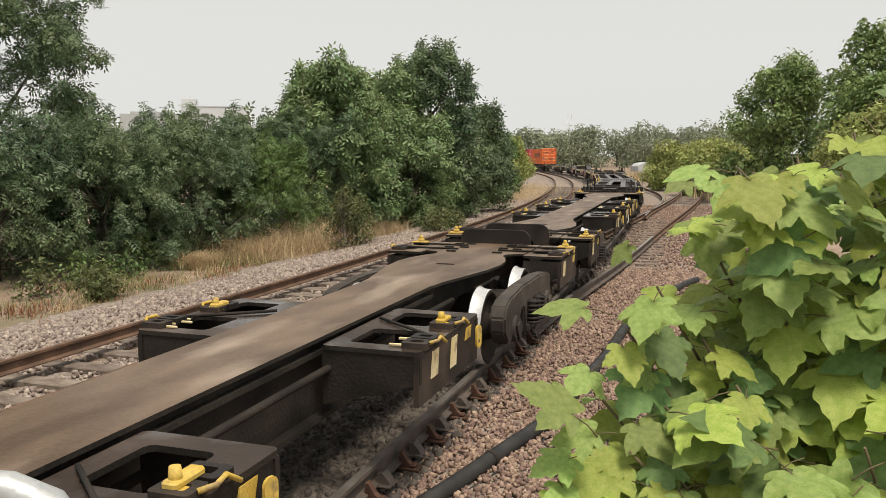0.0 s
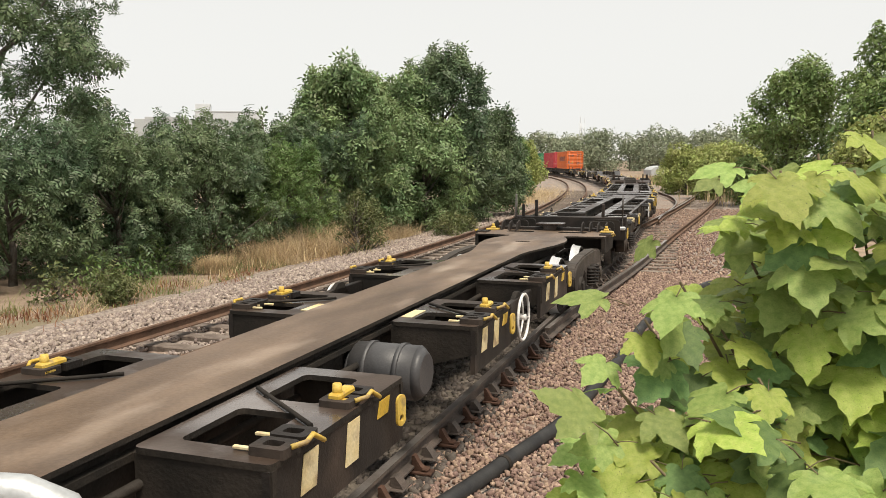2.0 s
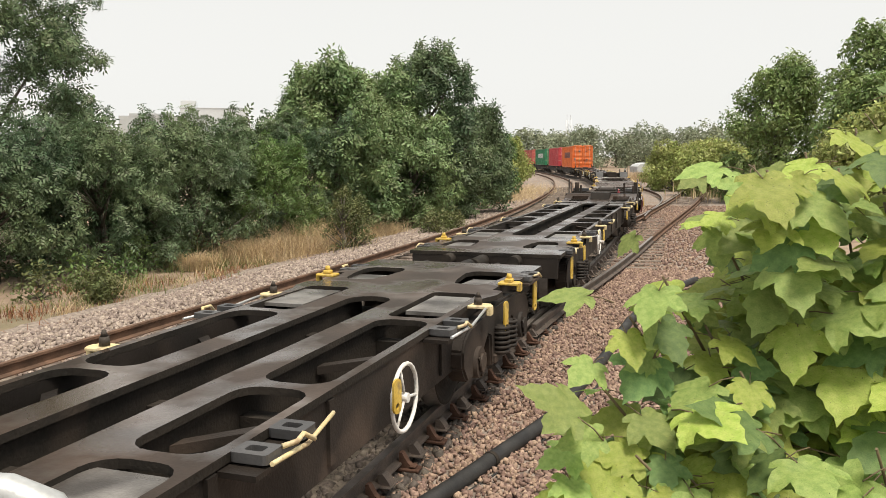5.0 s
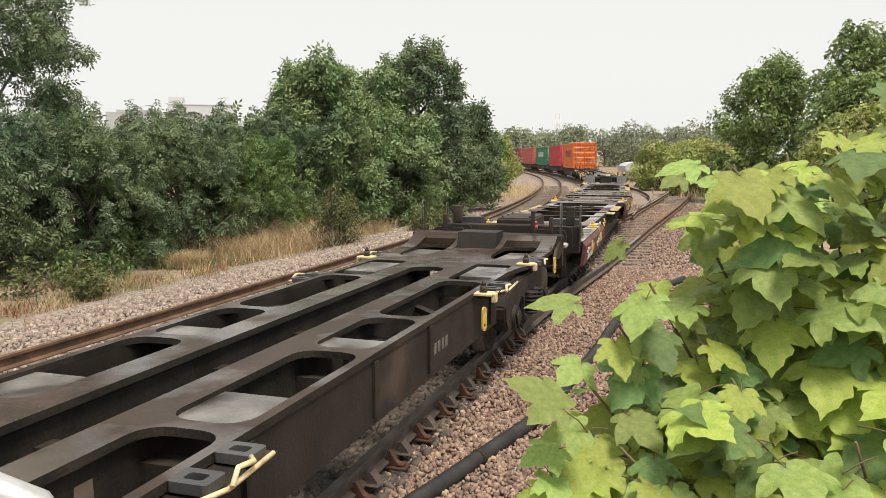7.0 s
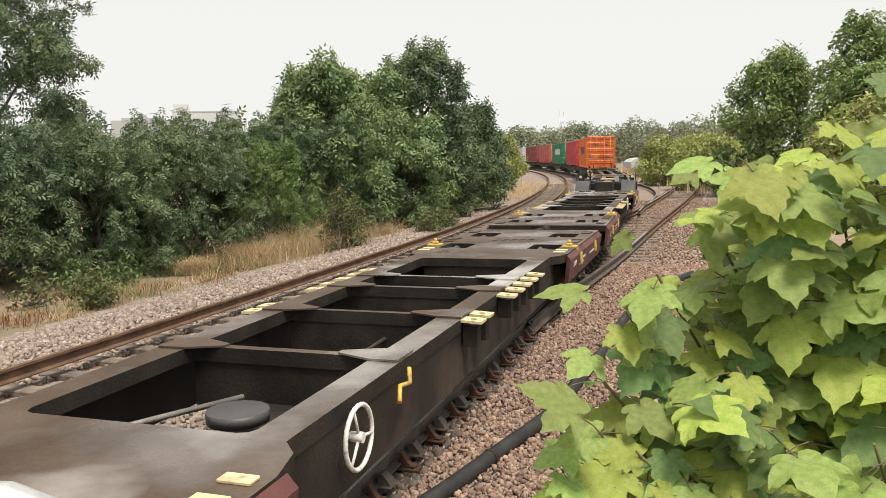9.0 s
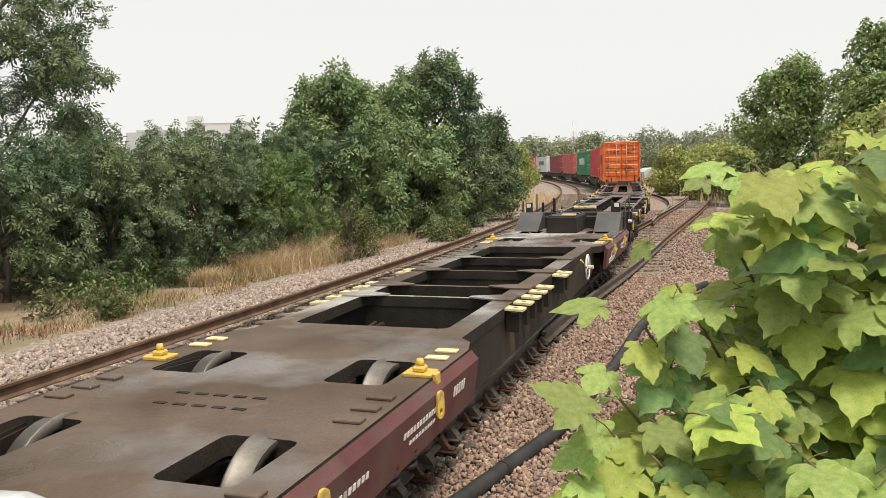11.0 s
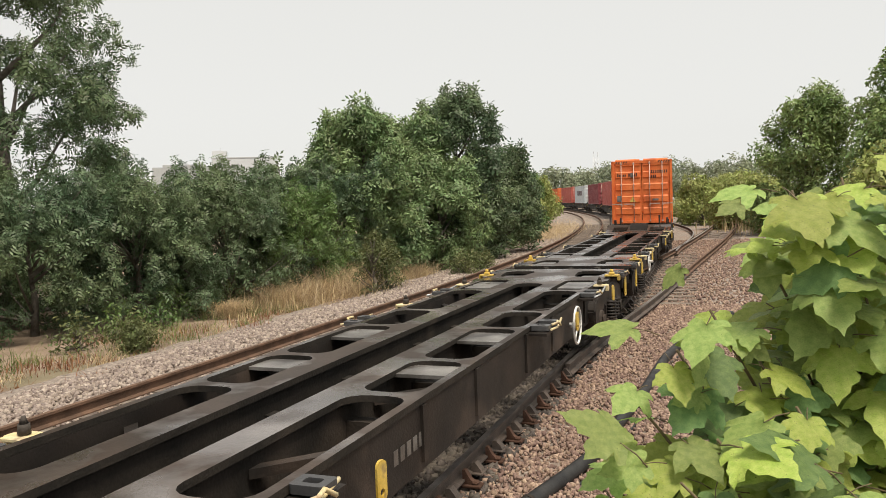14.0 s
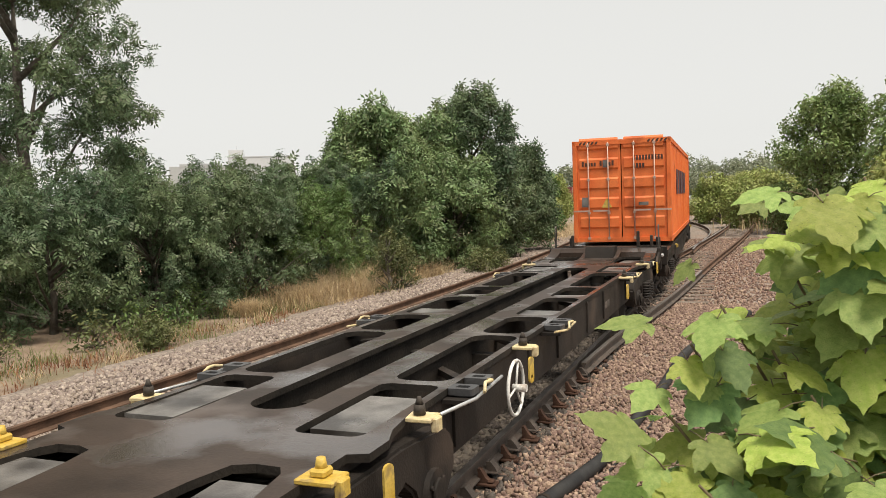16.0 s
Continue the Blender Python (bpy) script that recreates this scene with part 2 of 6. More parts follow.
def add_tube(bm, pts, r, seg=8, mi=0):
    """A round tube through points; r is one radius or one for each point."""
    pts = [Vector(p) for p in pts]
    rings = []
    for i, p in enumerate(pts):
        d = (pts[min(i + 1, len(pts) - 1)] - pts[max(i - 1, 0)]).normalized()
        q = d.to_track_quat("Z", "Y")
        rad = r[i] if isinstance(r, (list, tuple)) else r
        rings.append([bm.verts.new(p + q @ Vector((rad * math.cos(2 * math.pi * k / seg), rad * math.sin(2 * math.pi * k / seg), 0))) for k in range(seg)])
    for a, b in zip(rings, rings[1:]):
        for k in range(seg):
            f = bm.faces.new((a[k], a[(k + 1) % seg], b[(k + 1) % seg], b[k]))
            f.smooth, f.material_index = True, mi
    for ring, flip in ((rings[0], True), (rings[-1], False)):
        f = bm.faces.new(ring[::-1] if flip else ring)
        f.material_index = mi


def add_torus(bm, m, big, small, seg=24, ring=8):
    grid = [[bm.verts.new(m @ Vector(((big + small * math.cos(b)) * math.cos(a), (big + small * math.cos(b)) * math.sin(a), small * math.sin(b))))
             for b in [2 * math.pi * j / ring for j in range(ring)]] for a in [2 * math.pi * i / seg for i in range(seg)]]
    for i in range(seg):
        for j in range(ring):
            f = bm.faces.new((grid[i][j], grid[(i + 1) % seg][j], grid[(i + 1) % seg][(j + 1) % ring], grid[i][(j + 1) % ring]))
            f.smooth = True


def rounded(x0, x1, y0, y1, r, n=4):
    """The outline of a rectangle with rounded corners."""
    r = min(r, (x1 - x0) / 2 - 1e-4, (y1 - y0) / 2 - 1e-4)
    pts = []
    for cx, cy, a0 in ((x1 - r, y1 - r, 0), (x0 + r, y1 - r, 90), (x0 + r, y0 + r, 180), (x1 - r, y0 + r, 270)):
        for k in range(n + 1):
            a = radians(a0 + 90 * k / n)
            pts.append((cx + r * math.cos(a), cy + r * math.sin(a)))
    return pts


def add_plate(bm, outer, holes, z0, z1, mi_top=0, mi_side=0):
    """A flat plate from z0 to z1 with an outline and holes through it."""
    from mathutils.geometry import tessellate_polygon
    loops = [outer, *holes]
    tris = tessellate_polygon([[Vector((x, y, 0)) for x, y in lp] for lp in loops])
    top = [[bm.verts.new((x, y, z1)) for x, y in lp] for lp in loops]
    low = [[bm.verts.new((x, y, z0)) for x, y in lp] for lp in loops]
    ft, fl = [v for lp in top for v in lp], [v for lp in low for v in lp]
    for a, b, c in tris:
        n = (ft[b].co - ft[a].co).cross(ft[c].co - ft[a].co).z
        if abs(n) < 1e-9:
            continue
        up = (a, b, c) if n > 0 else (a, c, b)
        f = bm.faces.new([ft[i] for i in up])
        f.material_index = mi_top
        f = bm.faces.new([fl[i] for i in up[::-1]])
        f.material_index = mi_side
    for t, l in zip(top, low):
        for k in range(len(t)):
            j = (k + 1) % len(t)
            f = bm.faces.new((t[k], t[j], l[j], l[k]))
            f.material_index = mi_side
    bmesh.ops.recalc_face_normals(bm, faces=bm.faces[:])


def add_prism(bm, pts, axis, a0, a1, mi=0):
    """A closed outline in the plane across an axis ('x', 'y' or 'z'), drawn out from a0 to a1."""
    def at(p, a):
        return {"x": (a, p[0], p[1]), "y": (p[0], a, p[1]), "z": (p[0], p[1], a)}[axis]
    r0 = [bm.verts.new(at(p, a0)) for p in pts]
    r1 = [bm.verts.new(at(p, a1)) for p in pts]
    made = [bm.faces.new(r0), bm.faces.new(r1[::-1])]
    for k in range(len(pts)):
        made.append(bm.faces.new((r0[k], r1[k], r1[(k + 1) % len(pts)], r0[(k + 1) % len(pts)])))
    for f in made:
        f.material_index = mi
    bmesh.ops.recalc_face_normals(bm, faces=made)


def mesh_arrays(name, verts, faces, material):
    """A mesh from arrays: verts (n, 3), faces (m, k)."""
    me = bpy.data.meshes.new(name)
    verts, faces = np.asarray(verts, dtype=np.float32), np.asarray(faces, dtype=np.int32)
    me.vertices.add(len(verts))
    me.vertices.foreach_set("co", verts.ravel())
    k = faces.shape[1]
    me.loops.add(faces.size)
    me.loops.foreach_set("vertex_index", faces.ravel())
    me.polygons.add(len(faces))
    me.polygons.foreach_set("loop_start", np.arange(0, faces.size, k, dtype=np.int32))
    me.update(calc_edges=True)
    me.validate()
    me.materials.append(material)
    return me


# ---------------------------------------------------------------- the tracks in plan
def spline(knots):
    """A natural cubic x(y) through knots (y, x)."""
    k = np.array(knots, dtype=float)
    y, x = k[:, 0], k[:, 1]
    n, h = len(y), np.diff(k[:, 0])
    a, r = np.eye(n), np.zeros(n)
    for i in range(1, n - 1):
        a[i, i - 1:i + 2] = h[i - 1], 2 * (h[i - 1] + h[i]), h[i]
        r[i] = 6 * ((x[i + 1] - x[i]) / h[i] - (x[i] - x[i - 1]) / h[i - 1])
    m = np.linalg.solve(a, r)

    def at(q):
        q = np.asarray(q, dtype=float)
        i = np.clip(np.searchsorted(y, q) - 1, 0, n - 2)
        d0, d1, hh = q - y[i], y[i + 1] - q, h[i]
        return (m[i] * d1 ** 3 + m[i + 1] * d0 ** 3) / (6 * hh) + (x[i] / hh - m[i] * hh / 6) * d1 + (x[i + 1] / hh - m[i + 1] * hh / 6) * d0
    return at


class Line:
    """A line in plan with its length measured from the point beside the camera."""

    def __init__(self, at, y0, y1, step=0.25):
        ys = np.arange(y0, y1, step)
        self.p = np.stack([at(ys), ys], 1)
        d = np.linalg.norm(np.diff(self.p, axis=0), axis=1)
        self.u = np.concatenate([[0], np.cumsum(d)])
        self.u -= np.interp(0.0, ys, self.u)

    def point(self, u):
        return np.array([np.interp(u, self.u, self.p[:, 0]), np.interp(u, self.u, self.p[:, 1])])

    def way(self, u):
        d = self.point(u + 0.4) - self.point(u - 0.4)
        return d / np.linalg.norm(d)

    def beside(self, u, off, z=0.0):
        """The point off metres to the right of the line."""
        p, d = self.point(u), self.way(u)
        return Vector((p[0] + d[1] * off, p[1] - d[0] * off, z))


MAIN = Line(spline([(-150, -53.3), (-60, -23.3), (-10, -6.63), (0, -3.3), (5.5, -1.48), (14, 1.35), (24, 4.5), (34, 7.25), (47, 10.24), (62, 13.0),
                    (84, 15.9), (107, 17.4), (146, 17.6), (175, 15.2), (210, 8.0), (250, -4.0), (290, -20.0)]), -150, 290)
SIDE = Line(spline([(-10, -6.63), (0, -3.3), (5.5, -1.48), (10, 0.1), (13, 1.2), (17, 2.85), (25.5, 6.15), (35.3, 10.0), (48, 14.8), (60, 19.1), (80, 25.9)]), -10, 80)
LINK = Line(spline([(28, 6.2), (33, 7.65), (41, 10.4), (48, 12.4), (56, 13.9), (64, 14.8), (76, 15.6), (95, 16.9)]), 28, 95)
GAUGE = 0.7525
OTHER = -3.58

# the train slows a little as it passes
def run(t):
    return 7.9 * t - 0.04 * t * t


# ---------------------------------------------------------------- ground and ballast
rng = np.random.default_rng(7)


def right_edge(u):
    """Where the ballast ends to the right of the main line."""
    return float(np.interp(u, [-40, 2, 12, 20, 34, 60, 90], [2.4, 4.6, 5.0, 5.4, 5.9, 8.8, 5.0]))


def bank(u, off):
    """The height of the ground at a place beside the line."""
    e0, e1 = -7.4, right_edge(u)
    if off < e0:
        return -0.42 + 0.10 * min(1.0, (e0 - off) / 6.0)
    if off > e1:
        return -0.36 - 0.12 * min(1.0, (off - e1) / 1.2)
    edge = min((off - e0) / 1.6, (e1 - off) / 1.1, 1.0)
    return -0.42 + 0.15 * edge


def build_ground():
    xs = np.concatenate([[-3500, -1200, -500, -220, -120], np.arange(-70, 90, 2.0), [120, 220, 500, 1200, 3500]])
    ys = np.concatenate([[-3500, -1000, -300, -100], np.arange(-30, 200, 2.0), [220, 300, 500, 1200, 3500]])
    gx, gy = np.meshgrid(xs, ys, indexing="ij")
    gz = np.array([[-0.5 + 0.05 * noise.noise((x * 0.2, y * 0.2, 0)) for y in ys] for x in xs])
    nx, ny = len(xs), len(ys)
    idx = np.arange(nx * ny).reshape(nx, ny)
    faces = np.stack([idx[:-1, :-1], idx[1:, :-1], idx[1:, 1:], idx[:-1, 1:]], -1).reshape(-1, 4)
    tagged(new("ground", mesh_arrays("ground", np.stack([gx, gy, gz], -1).reshape(-1, 3), faces, M_GROUND)), "dry brown earth with thin gravel beside the railway", "ground", kind="structure")

    us = np.concatenate([np.arange(-40, 2, 2.0), np.arange(2, 40, 0.22), np.arange(40, 90, 0.8), np.arange(90, 280, 4.0)])
    fr = np.linspace(0, 1, 64)
    verts = []
    for u in us:
        e0, e1 = -7.9, right_edge(u) + 0.9
        for f in fr:
            off = e0 + (e1 - e0) * f
            p = MAIN.beside(u, off)
            z = bank(u, off) + 0.035 * noise.noise((p.x * 2.2, p.y * 2.2, 0)) + 0.02 * noise.noise((p.x * 9, p.y * 9, 3))
            if f in (0.0, 1.0):
                z = -0.62
            verts.append((p.x, p.y, z))
    idx = np.arange(len(verts)).reshape(len(us), len(fr))
    faces = np.stack([idx[:-1, :-1], idx[:-1, 1:], idx[1:, 1:], idx[1:, :-1]], -1).reshape(-1, 4)
    tagged(new("ballast_bed", mesh_arrays("ballast_bed", verts, faces, M_BED)), "bed of grey-brown railway ballast under the tracks", "ballast", kind="structure")


def scatter_stones(name, label, n, u0, u1, o0, o1, size, material, bias=1.6):
    """Loose broken stones on the bed, thicker towards the near end."""
    cube = np.array([(x, y, z) for x in (-1, 1) for y in (-1, 1) for z in (-1, 1)], dtype=float)
    quads = np.array([(0, 1, 3, 2), (4, 6, 7, 5), (0, 4, 5, 1), (2, 3, 7, 6), (0, 2, 6, 4), (1, 5, 7, 3)])
    us = u0 + (u1 - u0) * rng.random(n) ** bias
    verts = np.zeros((n, 8, 3))
    for i, u in enumerate(us):
        hi = o1 if o1 is not None else right_edge(u) + 0.3
        off = o0 + (hi - o0) * rng.random()
        p = MAIN.beside(u, off)
        s = size * (0.55 + 0.8 * rng.random() ** 2) * (1 + 0.012 * u)
        r = np.array(Euler(rng.random(3) * 6.28).to_matrix())
        v = cube * np.array([1.0, 0.75, 0.55]) * s * (0.55 + 0.55 * rng.random((8, 3)))
        verts[i] = v @ r.T + np.array([p.x, p.y, bank(u, off) + 0.02 + s * 0.12 * rng.random()])
    faces = (quads[None] + 8 * np.arange(n)[:, None, None]).reshape(-1, 4)
    return tagged(new(name, mesh_arrays(name, verts.reshape(-1, 3), faces, material)), label, "ballast", kind="stuff")


build_ground()
scatter_stones("ballast_stones", "pinkish grey broken ballast stones beside the rail", 52000, 3.0, 20, 0.8, None, 0.0245, M_STONE_PINK, 1.4)
scatter_stones("ballast_stones", "pinkish grey broken ballast stones by the siding", 12000, 17, 45, 0.8, None, 0.03, M_STONE_PINK, 1.2)
scatter_stones("ballast_stones", "pale grey broken ballast stones on the shoulder", 30000, 6, 48, -7.1, -4.35, 0.033, M_STONE, 1.3)
scatter_stones("ballast_stones", "grey ballast stones between the two tracks", 12000, 4, 40, -4.1, -0.85, 0.032, M_STONE, 1.3)
def dark_strip():
    """The darker ballast between and beside the rails of the main line."""
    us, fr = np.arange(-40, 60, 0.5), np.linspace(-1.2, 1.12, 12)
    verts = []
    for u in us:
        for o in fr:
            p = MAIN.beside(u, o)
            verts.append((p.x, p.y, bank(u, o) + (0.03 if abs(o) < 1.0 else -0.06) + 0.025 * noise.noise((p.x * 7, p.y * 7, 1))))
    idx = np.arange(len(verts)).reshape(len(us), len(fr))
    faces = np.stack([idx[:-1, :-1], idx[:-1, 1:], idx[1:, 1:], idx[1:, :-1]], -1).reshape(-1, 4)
    tagged(new("oily_ballast", mesh_arrays("oily_ballast", verts, faces, M_STONE_DARK)), "dark ballast between the main line rails", "ballast", kind="structure")


dark_strip()
scatter_stones("ballast_stones", "dark ballast stones between the rails", 16000, 1, 26, -0.95, 1.0, 0.04, M_STONE_DARK, 1.3)


# ---------------------------------------------------------------- rails and sleepers
RAIL_SHAPE = [(-0.035, 0.0), (-0.036, -0.03), (-0.012, -0.045), (-0.01, -0.125), (-0.07, -0.145), (-0.07, -0.16),
              (0.07, -0.16), (0.07, -0.145), (0.01, -0.125), (0.012, -0.045), (0.036, -0.03), (0.035, 0.0)]


def rail(parent, line, off, u0, u1, side_mat, shift=None, lift=0.0, top_mat=None):
    us = np.concatenate([np.arange(u0, min(u1, 110), 0.5), np.arange(max(u0, 110), u1, 3.0)])
    bm = bmesh.new()
    rings = []
    for u in us:
        o = off + (shift(u) if shift else 0.0)
        rings.append([bm.verts.new(line.beside(u, o + dx, dz + lift)) for dx, dz in RAIL_SHAPE])
    n = len(RAIL_SHAPE)
    for a, b in zip(rings, rings[1:]):
        for k in range(n):
            f = bm.faces.new((a[k], b[k], b[(k + 1) % n], a[(k + 1) % n]))
            f.material_index = 1 if k in (n - 1,) else 0
    bm.faces.new(rings[0])
    bm.faces.new(rings[-1][::-1])
    bmesh.ops.recalc_face_normals(bm, faces=bm.faces[:])
    return part("rail", bm, [side_mat, top_mat or M_RAILTOP], parent)


def sleeper_mesh(length, material):
    return mesh_of("sleeper", box(-length / 2, length / 2, -0.125, 0.125, -0.32, -0.165, 0.012), material)


def chair_mesh():
    bm = bmesh.new()
    add_box(bm, -0.17, 0.17, -0.09, 0.09, -0.165, -0.15, 0.004)
    for s in (-1, 1):
        add_prism(bm, [(s * 0.155, -0.15), (s * 0.05, -0.15), (s * 0.05, -0.07), (s * 0.09, -0.06), (s * 0.14, -0.12)], "y", -0.05, 0.05)
    return mesh_of("rail_chair", bm, M_RAIL_DARK)


def slide_chair_mesh():
    """A long cast chair that reaches out past the rail, with a bolted jaw."""
    bm = bmesh.new()
    add_box(bm, 0.03, 0.22, -0.06, 0.06, -0.21, -0.185, 0.006)
    add_prism(bm, [(0.045, -0.185), (0.045, -0.06), (0.07, -0.06), (0.12, -0.14), (0.18, -0.185)], "y", -0.03, 0.03)
    add_box(bm, 0.13, 0.19, -0.04, 0.04, -0.187, -0.155, 0.012)
    return mesh_of("rail_chair", bm, M_CHAIR)


SLIDE_CHAIR = slide_chair_mesh()
SLEEPER, SLEEPER_LONG = sleeper_mesh(2.6, M_TIMBER), sleeper_mesh(3.3, M_TIMBER)
CHAIR = chair_mesh()


def lay(parent, line, offsets, u0, u1, mesh, shift=0.0, step=0.68, z=0.0, chairs_to=34):
    u, i = u0, 0
    while u < u1:
        d = line.way(u)
        turn = math.degrees(math.atan2(d[1], d[0])) - 90
        p = line.beside(u, shift, z)
        s = part("sleeper", mesh, None, parent)
        s.matrix_basis = pose(p.x, p.y, p.z, 0, 0, turn + rng.normal() * 0.5)
        if u < chairs_to:
            for o in offsets:
                c = part("rail_chair", CHAIR, None, parent)
                q = line.beside(u, o, 0.0)
                c.matrix_basis = pose(q.x, q.y, 0, 0, 0, turn)
        u += step


track_main = thing("track_main", "worn main line of rusty rails on timber sleepers", "railway track", kind="structure")
track_far = thing("track_other", "second line of rust-brown rails on half-buried sleepers", "railway track", kind="structure")
track_side = thing("track_siding", "siding rails that part from the main line at a turnout", "railway track", kind="structure")
track_link = thing("track_link", "curved connecting rails beyond the turnout", "railway track", kind="structure")
for o in (-GAUGE, GAUGE):
    rail(track_main, MAIN, o, -130, 275, M_RAIL_DARK)
    rail(track_far, MAIN, OTHER + o, -130, 275, M_RAIL, lift=0.07, top_mat=M_RAIL)
    rail(track_link, LINK, o, 4.5 if o > 0 else 7.0, 66, M_RAIL)
rail(track_side, SIDE, GAUGE, 12.0, 26, M_RAIL_DARK)
rail(track_side, SIDE, GAUGE, 25.5, 78, M_RAIL, top_mat=M_RAIL)
rail(track_side, SIDE, -GAUGE, 26, 78, M_RAIL)
lay(track_main, MAIN, (-GAUGE, GAUGE), -3, 20, SLEEPER, 0.0, z=-0.095)
lay(track_main, MAIN, (-GAUGE, GAUGE), 20, 36, SLEEPER_LONG, 0.5, z=-0.05)
lay(track_far, MAIN, (OTHER - GAUGE, OTHER + GAUGE), 4, 70, SLEEPER, OTHER, z=-0.04, chairs_to=0)
lay(track_side, SIDE, (-GAUGE, GAUGE), 37, 60, SLEEPER, z=-0.085)

for k in range(20):
    u = 2.2 + 0.68 * k
    d, q = MAIN.way(u), MAIN.beside(u, GAUGE + (0.0 if u < 9 else 0.02))
    part("slide_chair", SLIDE_CHAIR, None, track_main, "rusty cast slide chair").matrix_basis = pose(q.x, q.y, 0, 0, 0, math.degrees(math.atan2(d[1], d[0])) - 90 + rng.normal() * 2)


# ---------------------------------------------------------------- trees
def foliage(name, clumps, n, size, material, seed, up=0.35, slim=0.45, frond=0):
    """Many small folded leaves spread over rounded clumps (centre, radii); with frond, in feathered rows of that many leaflets."""
    r = np.random.default_rng(seed)
    m = n // max(1, frond)
    c = np.array([k[0] for k in clumps], dtype=float)
    rad = np.array([k[1] for k in clumps], dtype=float)
    w = rad[:, 0] * rad[:, 2]
    pick = r.choice(len(clumps), m, p=w / w.sum())
    d = r.normal(size=(m, 3))
    d /= np.linalg.norm(d, axis=1)[:, None]
    k = 0.5 + 0.55 * r.random(m) ** 0.6
    k[r.random(m) < 0.08] += 0.25
    pos = c[pick] + d * rad[pick] * k[:, None]
    nor = d * 0.6 + r.normal(size=(m, 3)) * 0.5 + np.array([0, 0, up])
    nor /= np.linalg.norm(nor, axis=1)[:, None]
    tip = r.normal(size=(m, 3)) * 0.75 + d * 0.7 + np.array([0, 0, -0.25])
    tip -= nor * (tip * nor).sum(1)[:, None]
    tip /= np.linalg.norm(tip, axis=1)[:, None]
    side = np.cross(nor, tip)
    s = (size * (0.6 + 0.8 * r.random(m)))[:, None]
    if not frond:
        v = np.stack([pos - tip * s * 0.5, pos + side * s * slim * 0.5 + nor * s * 0.08, pos + tip * s * 0.5 - nor * s * 0.1, pos - side * s * slim * 0.5 + nor * s * 0.08], 1)
        return mesh_arrays(name, v.reshape(-1, 3), np.arange(4 * m).reshape(m, 4), material)
    quads = []
    for f in range(frond):
        a = (f // 2 + 0.5) / ((frond + 1) / 2)
        out = 0.0 if f == frond - 1 else (1.0 if f % 2 else -1.0)
        base = pos + tip * s * 2.0 * (a - 0.4) - nor * s * 0.5 * a * a
        go = tip * (0.55 if out else 1.0) + side * out * 0.85 - nor * 0.18
        cross = np.cross(nor, go)
        ls = s * (0.95 - 0.35 * abs(a - 0.5))
        quads.append(np.stack([base, base + go * ls * 0.5 + cross * ls * slim * 0.5, base + go * ls - nor * ls * 0.12, base + go * ls * 0.5 - cross * ls * slim * 0.5], 1))
    v = np.stack(quads, 1)
    return mesh_arrays(name, v.reshape(-1, 3), np.arange(4 * m * frond).reshape(m * frond, 4), material)


def clump_set(r, height, width, low, count, size):
    """Clumps over an uneven egg-shaped crown."""
    out = []
    for _ in range(count):
        a, h = r.random() * 2 * math.pi, low + (height - low) * r.random() ** 0.85
        f = (h - low) / (height - low)
        reach = width * (0.55 + 0.45 * math.sin(math.pi * min(1, 0.18 + 0.75 * f))) * (1.0 if f < 0.65 else 1.0 - 0.5 * (f - 0.65) / 0.35)
        k = reach * (0.35 + 0.65 * r.random() ** 0.5)
        q = size * (0.65 + 0.7 * r.random())
        out.append(((k * math.cos(a), k * math.sin(a), h), (q, q, q * (0.7 + 0.4 * r.random()))))
    return out


def tree(name, label, x, y, height, width, low, leaves, leaf, material, seed, count=40, size=0.55, spires=0, group="", slim=0.45, lean=(0, 0), stretch=1.0, turn=0.0, frond=0):
    r = np.random.default_rng(seed)
    t = thing(name, label, "tree" if "bush" not in name and "shrub" not in name else "bush", group, m=pose(x, y, -0.5, 0, 0, turn))
    clumps = clump_set(r, height, width, low, count, size)
    for _ in range(spires):
        a, k = r.random() * 6.28, width * 0.75 * r.random() ** 0.5
        q = 0.16 + 0.12 * r.random()
        h = height * (0.84 + 0.24 * r.random())
        for j in range(3):
            clumps.append(((k * math.cos(a), k * math.sin(a), h - 0.35 * j), (q * (1 + 0.5 * j), q * (1 + 0.5 * j), 0.34)))
    clumps = [((c[0][0] * stretch + lean[0] * c[0][2], c[0][1] + lean[1] * c[0][2], c[0][2]), c[1]) for c in clumps]
    bm = bmesh.new()
    th = 0.02 * height + 0.03
    top = Vector((lean[0] * height * 0.8, lean[1] * height * 0.8, height * 0.82))
    add_tube(bm, [Vector((0, 0, -0.1)), top * 0.3 + Vector((0.05, 0.03, 0)), top * 0.65 + Vector((-0.06, 0.05, 0)), top], [th * 1.2, th * 0.85, th * 0.5, th * 0.12], 8)
    for c, q in clumps[::max(1, len(clumps) // 16)]:
        c = Vector(c)
        b = top * min(0.92, max(0.12, (c.z - 0.7 * math.hypot(c.x, c.y)) / height))
        add_tube(bm, [b, b.lerp(c, 0.5) + Vector((0, 0, -0.05 * (c - b).length)), c], [th * 0.4, th * 0.25, th * 0.08], 5)
    part("trunk", bm, M_BARK, t)
    part("crown", foliage("crown", clumps, leaves, leaf, material, seed + 1, slim=slim, frond=frond), None, t)
    return t


